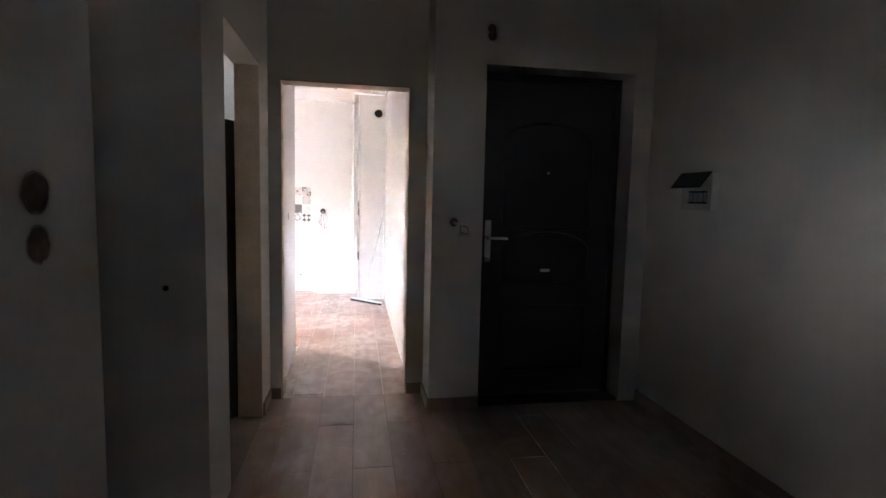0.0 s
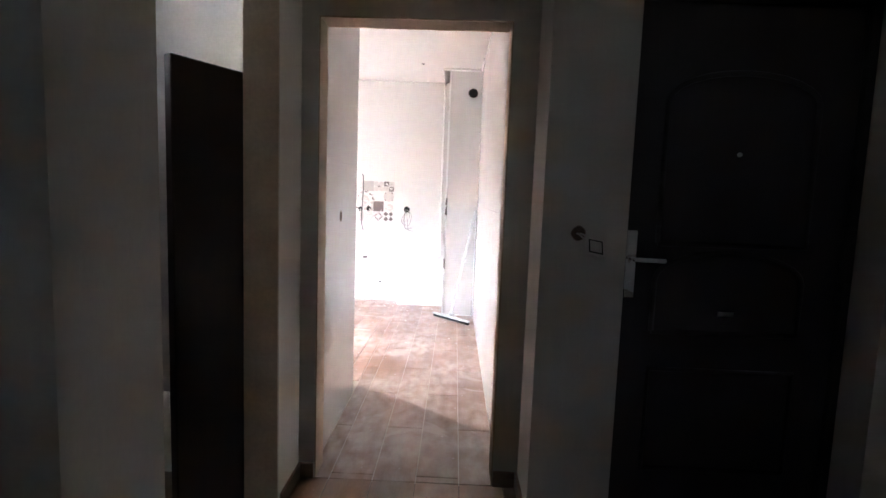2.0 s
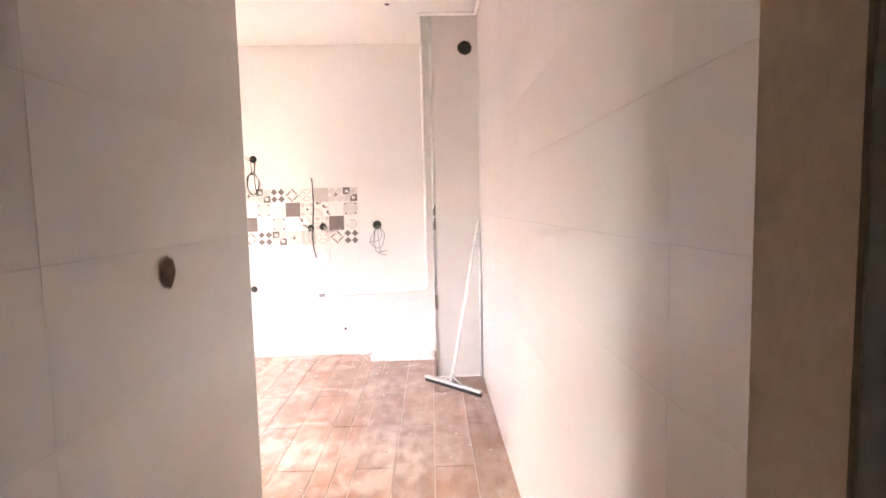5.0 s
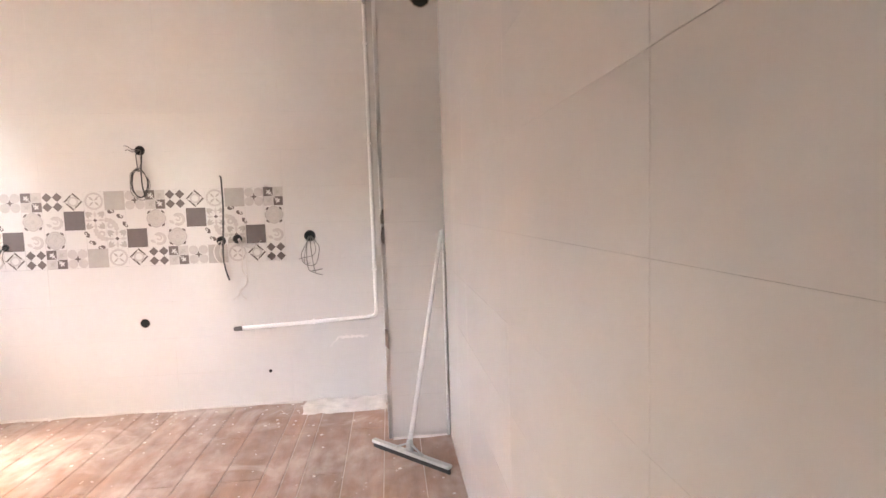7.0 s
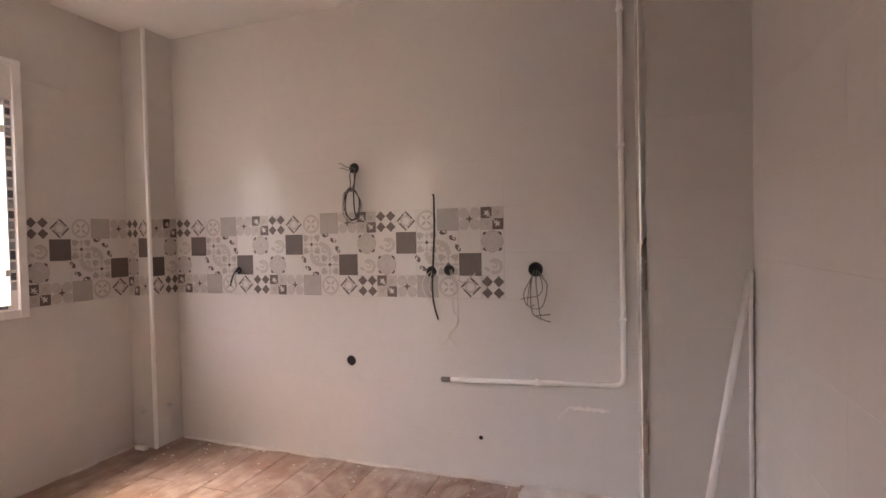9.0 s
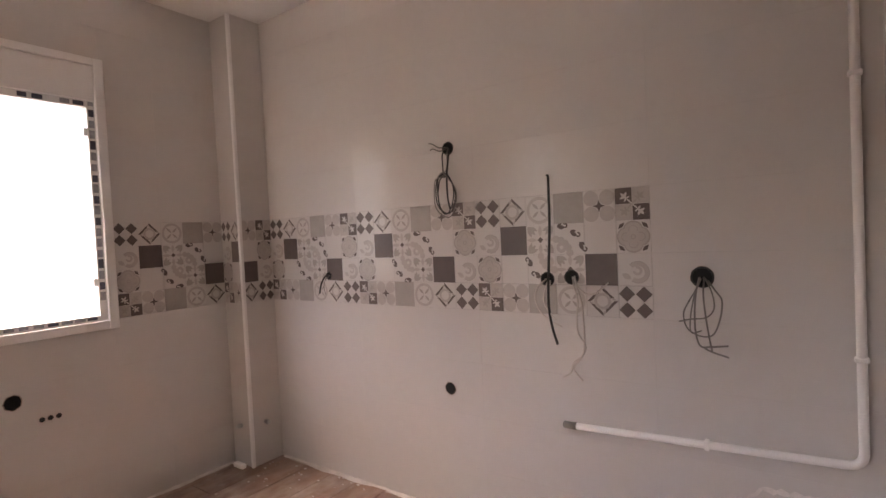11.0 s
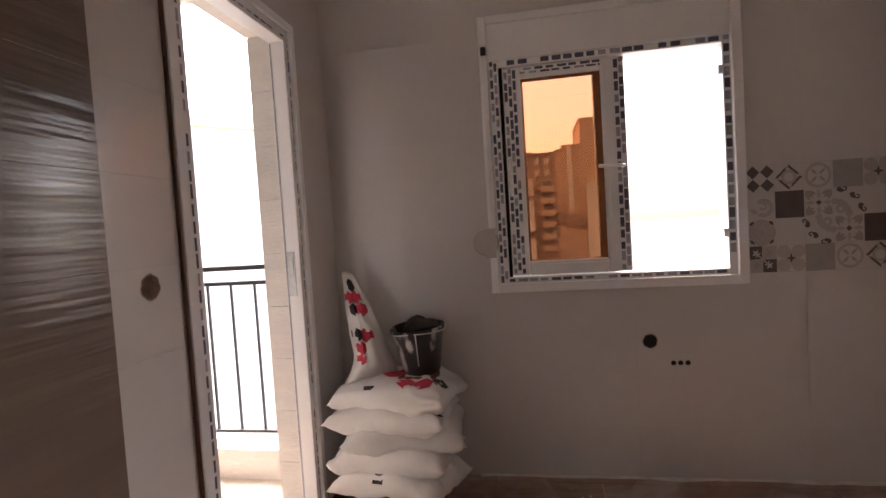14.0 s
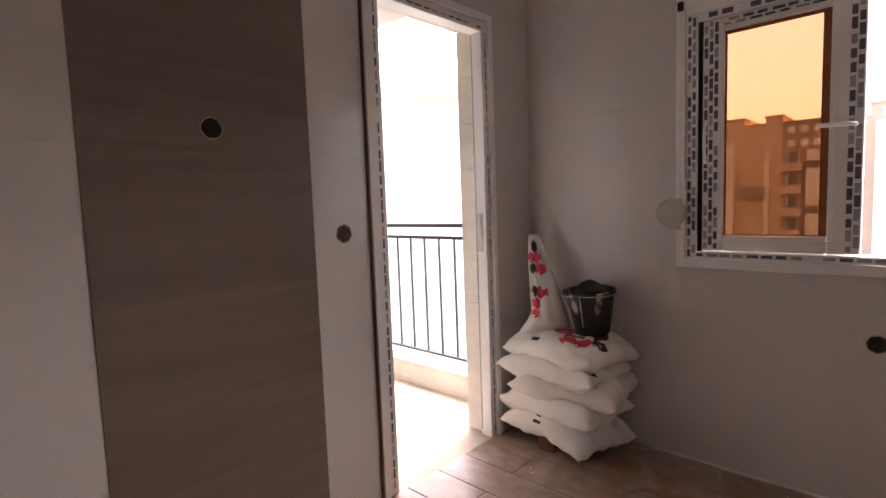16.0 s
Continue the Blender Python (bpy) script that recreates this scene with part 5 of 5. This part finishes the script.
SX, SY = -2.54, 5.61
tagged(link("brick", bevelled(boxes((-2.62, -2.40, 5.50, 5.60, 0.0, 0.09)), 0.006, 1), BRICK), "rough red brick under the stack of sacks", "brick")
tagged(link("brick", bevelled(boxes((-2.66, -2.44, 5.66, 5.76, 0.0, 0.085)), 0.006, 1), BRICK), "rough red brick under the stack of sacks", "brick")
R90 = Matrix.Rotation(radians(90), 4, "Z")
zz = 0.148
for i, (dx, dy, rot) in enumerate(((0.025, -0.015, -14), (0.005, -0.025, -6), (-0.01, 0.02, 8), (0.01, -0.03, -3), (0.0, 0.0, -9))):
    pr = []
    if i == 4:
        pr = [(-0.02, -0.02, "hex", SACK_RED, 0.048, 1), (-0.09, 0.03, "hex", SACK_RED, 0.048, 1), (0.03, 0.04, "hex", SACK_RED, 0.048, 1), (0.09, -0.115, "hex", SACK_RED, 0.048, 1), (0.165, -0.105, "hex", SACK_RED, 0.048, 1), (0.225, -0.06, "hex", SACK_BLACK, 0.042, 1), (-0.22, -0.05, "hex", SACK_BLACK, 0.035, 1),
              (-0.08, -0.165, "bar", SACK_BLACK, 0.024, 1)]
    elif i == 0:
        pr = [(-0.02, -0.17, "bar", SACK_BLACK, 0.025, 1)]
    elif i == 3:
        pr = [(0.25, -0.15, "hex", SACK_BLACK, 0.03, 1)]
    sack(("white woven plaster sack with red and black hexagon print" if i == 4 else "full white woven plaster sack in a stack"), 20 + i,
         Matrix.Translation((SX + dx, SY + dy, zz)) @ Matrix.Rotation(radians(rot), 4, "Z") @ R90, pr, H=0.15, L=0.55, sag=0.05 if i == 0 else 0.012)
    zz += 0.096
# the sixth stands on end in the corner, its top corner drawn up to a point
def standing_sack():
    bm = bmesh.new()
    nu, nv = 26, 16
    tip, low = Vector((-2.618, 5.355, 1.097)), Vector((-2.505, 5.483, 0.585))
    side = Vector((-0.62, 0.78, 0)).normalized()
    out = Vector((0.78, 0.62, 0)).normalized()
    faces = []
    for s in (1, -1):
        g = []
        for i in range(nu + 1):
            t = i / nu
            wl = 0.050 * (1 - 0.55 * t ** 3) + 0.085 * max(0.0, 1 - t / 0.22) ** 1.3
            wr = 0.026 + 0.122 * (1 - t) ** 0.75
            mid = low.lerp(tip, t) 
            row = []
            for j in range(nv + 1):
                v = j / nv * 2 - 1
                puff = max(0.0, 1 - abs(v) ** 2.6) ** 0.55 * (0.35 + 0.65 * max(0.0, 1 - abs(2 * t - 0.75) ** 3)) * min(1.0, t * 7) * min(1.0, (1 - t) * 6)
                p = mid + side * (v * (wr if v > 0 else wl))
                k = noise.noise(Vector((t * 6, v * 3, s * 2.0))) * 0.018 + noise.noise(Vector((t * 19, v * 6, s))) * 0.006
                row.append(p + out * (s * (0.062 * puff) + k * (puff ** 0.5)))
            g.append(row)
        faces.append(g)
    vt = [[bm.verts.new(p) for p in r] for r in faces[0]]
    vb = [[vt[i][j] if i in (0, nu) or j in (0, nv) else bm.verts.new(faces[1][i][j]) for j in range(nv + 1)] for i in range(nu + 1)]
    for i in range(nu):
        for j in range(nv):
            bm.faces.new((vt[i][j + 1], vt[i + 1][j + 1], vt[i + 1][j], vt[i][j])).smooth = True
            bm.faces.new((vb[i][j], vb[i + 1][j], vb[i + 1][j + 1], vb[i][j + 1])).smooth = True
    front = faces[0]
    ob = tagged(link("sack", bm, SACK), "white plaster sack with red hexagons standing on end in the corner", "sack", "stack of plaster sacks")

    def skin(t, v):
        a, b = min(max(t, 0), 0.999) * nu, (min(max(v, -1), 0.999) + 1) / 2 * nv
        i, j = int(a), int(min(b, nv - 0.001))
        fa, fb = a - i, b - j
        p = front[i][j].lerp(front[i + 1][j], fa).lerp(front[i][j + 1].lerp(front[i + 1][j + 1], fa), fb)
        return p + out * 0.004
    for t, v, material, r in ((0.875, -0.15, SACK_BLACK, 0.058), (0.765, -0.70, SACK_RED, 0.054), (0.765, 0.02, SACK_RED, 0.058), (0.655, -0.50, SACK_BLACK, 0.052), (0.650, 0.18, SACK_RED, 0.058),
                              (0.435, -0.62, SACK_BLACK, 0.052), (0.420, 0.0, SACK_RED, 0.058), (0.315, -0.50, SACK_RED, 0.056), (0.215, -0.62, SACK_RED, 0.045)):
        pb = bmesh.new()
        cen = pb.verts.new(skin(t, v))
        r *= 1.12
        rings = [[pb.verts.new(skin(t + r * q * math.cos(k * math.tau / 6), v + r * q * 7.0 * math.sin(k * math.tau / 6))) for k in range(6)] for q in (0.5, 1.0)]
        for k in range(6):
            pb.faces.new((cen, rings[0][k], rings[0][(k + 1) % 6]))
            pb.faces.new((rings[0][k], rings[1][k], rings[1][(k + 1) % 6], rings[0][(k + 1) % 6]))
        part("print", pb, material, ob)
    return ob


standing_sack()

# ---- bucket on a brick ----
tagged(link("brick", bevelled(boxes((-2.60, -2.47, 5.62, 5.80, 0.560, 0.604)), 0.006, 1), BRICK), "dusty red brick lying on the top sack", "brick")
bk = empty("bucket", (-2.58, 5.72, 0.604), "mortar-stained dark plastic bucket with a wire handle", "bucket")
bm = bmesh.new()
n = 28
prof = [(0.086, 0.0), (0.092, 0.004), (0.132, 0.215), (0.141, 0.22), (0.141, 0.24), (0.132, 0.24), (0.124, 0.215), (0.083, 0.012)]
rings = [[bm.verts.new((r * math.cos(k * math.tau / n), r * math.sin(k * math.tau / n), z)) for k in range(n)] for r, z in prof]
for a, b in zip(rings, rings[1:]):
    for k in range(n):
        bm.faces.new((a[k], a[(k + 1) % n], b[(k + 1) % n], b[k])).smooth = True
bm.faces.new(rings[0][::-1])
bm.faces.new(rings[-1])
part("shell", bm, BUCKET, bk)
bk.rotation_euler, bk.scale = (radians(3), radians(3), 0), (0.93, 0.93, 0.93)
part("handle", tube([(0.145 * math.cos(a), 0.145 * math.sin(a), 0.232 - 0.012 * abs(math.sin(a))) for a in (math.pi * k / 14 - 1.2 for k in range(15))], 0.003, 6), SQ_METAL, bk, "thin wire handle")
part("lug", bevelled(boxes((0.128, 0.150, -0.014, 0.014, 0.205, 0.238)), 0.004, 1), BUCKET, bk)
part("handle_mount", tube([(0.141, 0.02, 0.23), (0.108, 0.01, 0.06)], 0.003, 6), SQ_METAL, bk)
bm = bmesh.new()
bmesh.ops.create_icosphere(bm, subdivisions=3, radius=0.10)
for v in bm.verts:
    k = 1 + 0.35 * noise.noise(v.co * 16)
    v.co = Vector((v.co.x * k, v.co.y * k * 0.85, v.co.z * 0.6 * k + 0.225))
rg = tagged(link("rag", bm, RUBBLE), "dark crumpled rag stuffed in the bucket", "rag")
rg.location, rg.scale = (-2.58, 5.72, 0.604), (0.93, 0.93, 0.93)

# ---- floor squeegee ----
sq = empty("floor_squeegee", (0.43, 7.14, 0.0), "long-handled floor squeegee leaning in the corner", "squeegee")
pa, pb = Vector((0.222, 7.30, 0.0)), Vector((0.604, 6.93, 0.0))
d = (pb - pa).normalized()
nrm = Vector((-d.y, d.x, 0))


def bar(a0, a1, n0, n1, z0, z1):
    bm = bmesh.new()
    add_box(bm, a0, a1, n0, n1, z0, z1)
    bmesh.ops.transform(bm, matrix=Matrix((d, nrm, (0, 0, 1))).transposed().to_4x4(), verts=bm.verts[:])
    bmesh.ops.translate(bm, vec=pa, verts=bm.verts[:])
    return bm


ln = (pb - pa).length
wpart("blade_holder", bevelled(bar(0.0, ln, -0.016, 0.016, 0.028, 0.046), 0.004), SQ_METAL, sq, "grey metal blade holder")
wpart("rubber_blade", bar(0.003, ln - 0.003, -0.005, 0.005, 0.0, 0.028), RUBBER, sq, "black rubber blade")
mid = (pa + pb) / 2
wpart("neck", tube([mid + Vector((0, 0, 0.046)), mid + Vector((0.004, 0.02, 0.10))], [0.022, 0.016], 12), SQ_METAL, sq)
for s in (-1, 1):
    wpart("brace", tube([mid + d * 0.09 * s + Vector((0, 0, 0.047)), mid + Vector((0.002, 0.01, 0.085))], 0.006, 6), SQ_METAL, sq)
wpart("stick", tube([mid + Vector((0.003, 0.015, 0.085)), (0.641, QY - 0.03, 1.175)], 0.0125, 10), WHITE_PLASTIC, sq, "long white stick")

# ---- rubble and dust along the north wall ----
rnd = random.Random(5)
bm = bmesh.new()
nx, ny = 26, 8
grid = [[None] * (ny + 1) for _ in range(nx + 1)]
for i in range(nx + 1):
    for j in range(ny + 1):
        x, y = -0.27 + i / nx * 0.57, 7.80 + j / ny * 0.255
        e = min(1.0, 5 * min(i / nx, 1.15 - i / nx) + 0.1) * min(1.0, 3.0 * (j / ny) + 0.0)
        z = 0.001 + 0.022 * e * (0.5 + 0.9 * noise.noise(Vector((x * 14, y * 14, 3)))) if j > 0 and 0 < i < nx else -0.004
        grid[i][j] = bm.verts.new((x + 0.02 * noise.noise(Vector((x * 9, y * 9, 1))), min(y + 0.03 * noise.noise(Vector((x * 11, 2, 1))), YN - 0.001), z))
for i in range(nx):
    for j in range(ny):
        bm.faces.new((grid[i][j], grid[i + 1][j], grid[i + 1][j + 1], grid[i][j + 1])).smooth = True
tagged(link("plaster_rubble", bm, DUST), "crust of pale spilt plaster on the floor by the wall", "plaster rubble", kind="stuff")
bm = bmesh.new()
for k in range(240):
    x = rnd.uniform(XW + 0.1, XE - 0.05)
    y = YN - 0.02 - abs(rnd.gauss(0, 0.25)) if rnd.random() < 0.6 else rnd.uniform(5.4, 8.0)
    if y < 5.3:
        continue
    if x > 0.3 and y > 7.3:
        continue
    if x < PX + 0.02 and y > PY - 0.02:
        continue
    s = rnd.uniform(0.002, 0.008)
    r = bmesh.ops.create_icosphere(bm, subdivisions=1, radius=s)["verts"]
    for v in r:
        v.co = Vector((v.co.x * 1.4 + x, v.co.y * rnd.uniform(0.8, 1.3) + y, v.co.z * 0.6 + s * 0.45))
tagged(link("plaster_crumbs", bm, DUST), "scattered crumbs of plaster on the dusty floor", "plaster crumbs", kind="stuff")

tagged(link("plastic_tube", tube([(XE - 0.012, QY - 0.012, 0.0), (XE - 0.014, QY - 0.014, 0.6), (XE - 0.012, QY - 0.012, 1.185)], 0.0065, 8), WHITE_PLASTIC), "thin white plastic tube upright in the tiled corner", "tube")
bm = bmesh.new()
top_, low_ = [], []
for k in range(22):
    x = 0.18 - k * 0.0125
    z = 0.437 + 0.003 * math.sin(k * 1.7) - (0.012 * (k - 16) if k > 16 else 0)
    h = 0.009 + 0.004 * math.sin(k * 2.3)
    top_.append(bm.verts.new((x, YN - 0.0012, z + h)))
    low_.append(bm.verts.new((x + 0.004 * math.sin(k), YN - 0.0012, z - h)))
for k in range(21):
    bm.faces.new((low_[k], low_[k + 1], top_[k + 1], top_[k]))
tagged(link("plaster_smear", bm, DUST), "dried smear of white plaster on the tiles", "plaster smear")


def fringe(p0, p1, inward, seed):
    """Ragged line of trodden plaster dust where floor and tiles meet."""
    bm = bmesh.new()
    a, b, n_ = Vector(p0), Vector(p1), Vector(inward)
    steps = int((b - a).length / 0.012)
    back, front = [], []
    for k in range(steps + 1):
        p = a.lerp(b, k / steps)
        w = 0.010 + 0.030 * max(0.0, noise.noise(p * 5 + Vector((seed, 0, 0))) + 0.15) + 0.010 * abs(noise.noise(p * 31))
        back.append(bm.verts.new(p + Vector((0, 0, 0.006 + 0.006 * abs(noise.noise(p * 22))))))
        front.append(bm.verts.new(p + n_ * w + Vector((0, 0, 0.0008))))
    for k in range(steps):
        bm.faces.new((back[k], front[k], front[k + 1], back[k + 1])).smooth = True
    bmesh.ops.recalc_face_normals(bm, faces=bm.faces[:])
    return tagged(link("plaster_dust", bm, DUST), "ragged line of pale plaster dust along the tiles", "plaster dust", kind="stuff")


fringe((-2.57, YN - 0.001, 0), (-0.28, YN - 0.001, 0), (0, -1, 0), 1)
fringe((QX + 0.02, QY - 0.005, 0), (XE - 0.02, QY - 0.005, 0), (0, -1, 0), 4)
fringe((XW + 0.001, 5.95, 0), (XW + 0.001, PY - 0.01, 0), (1, 0, 0), 7)
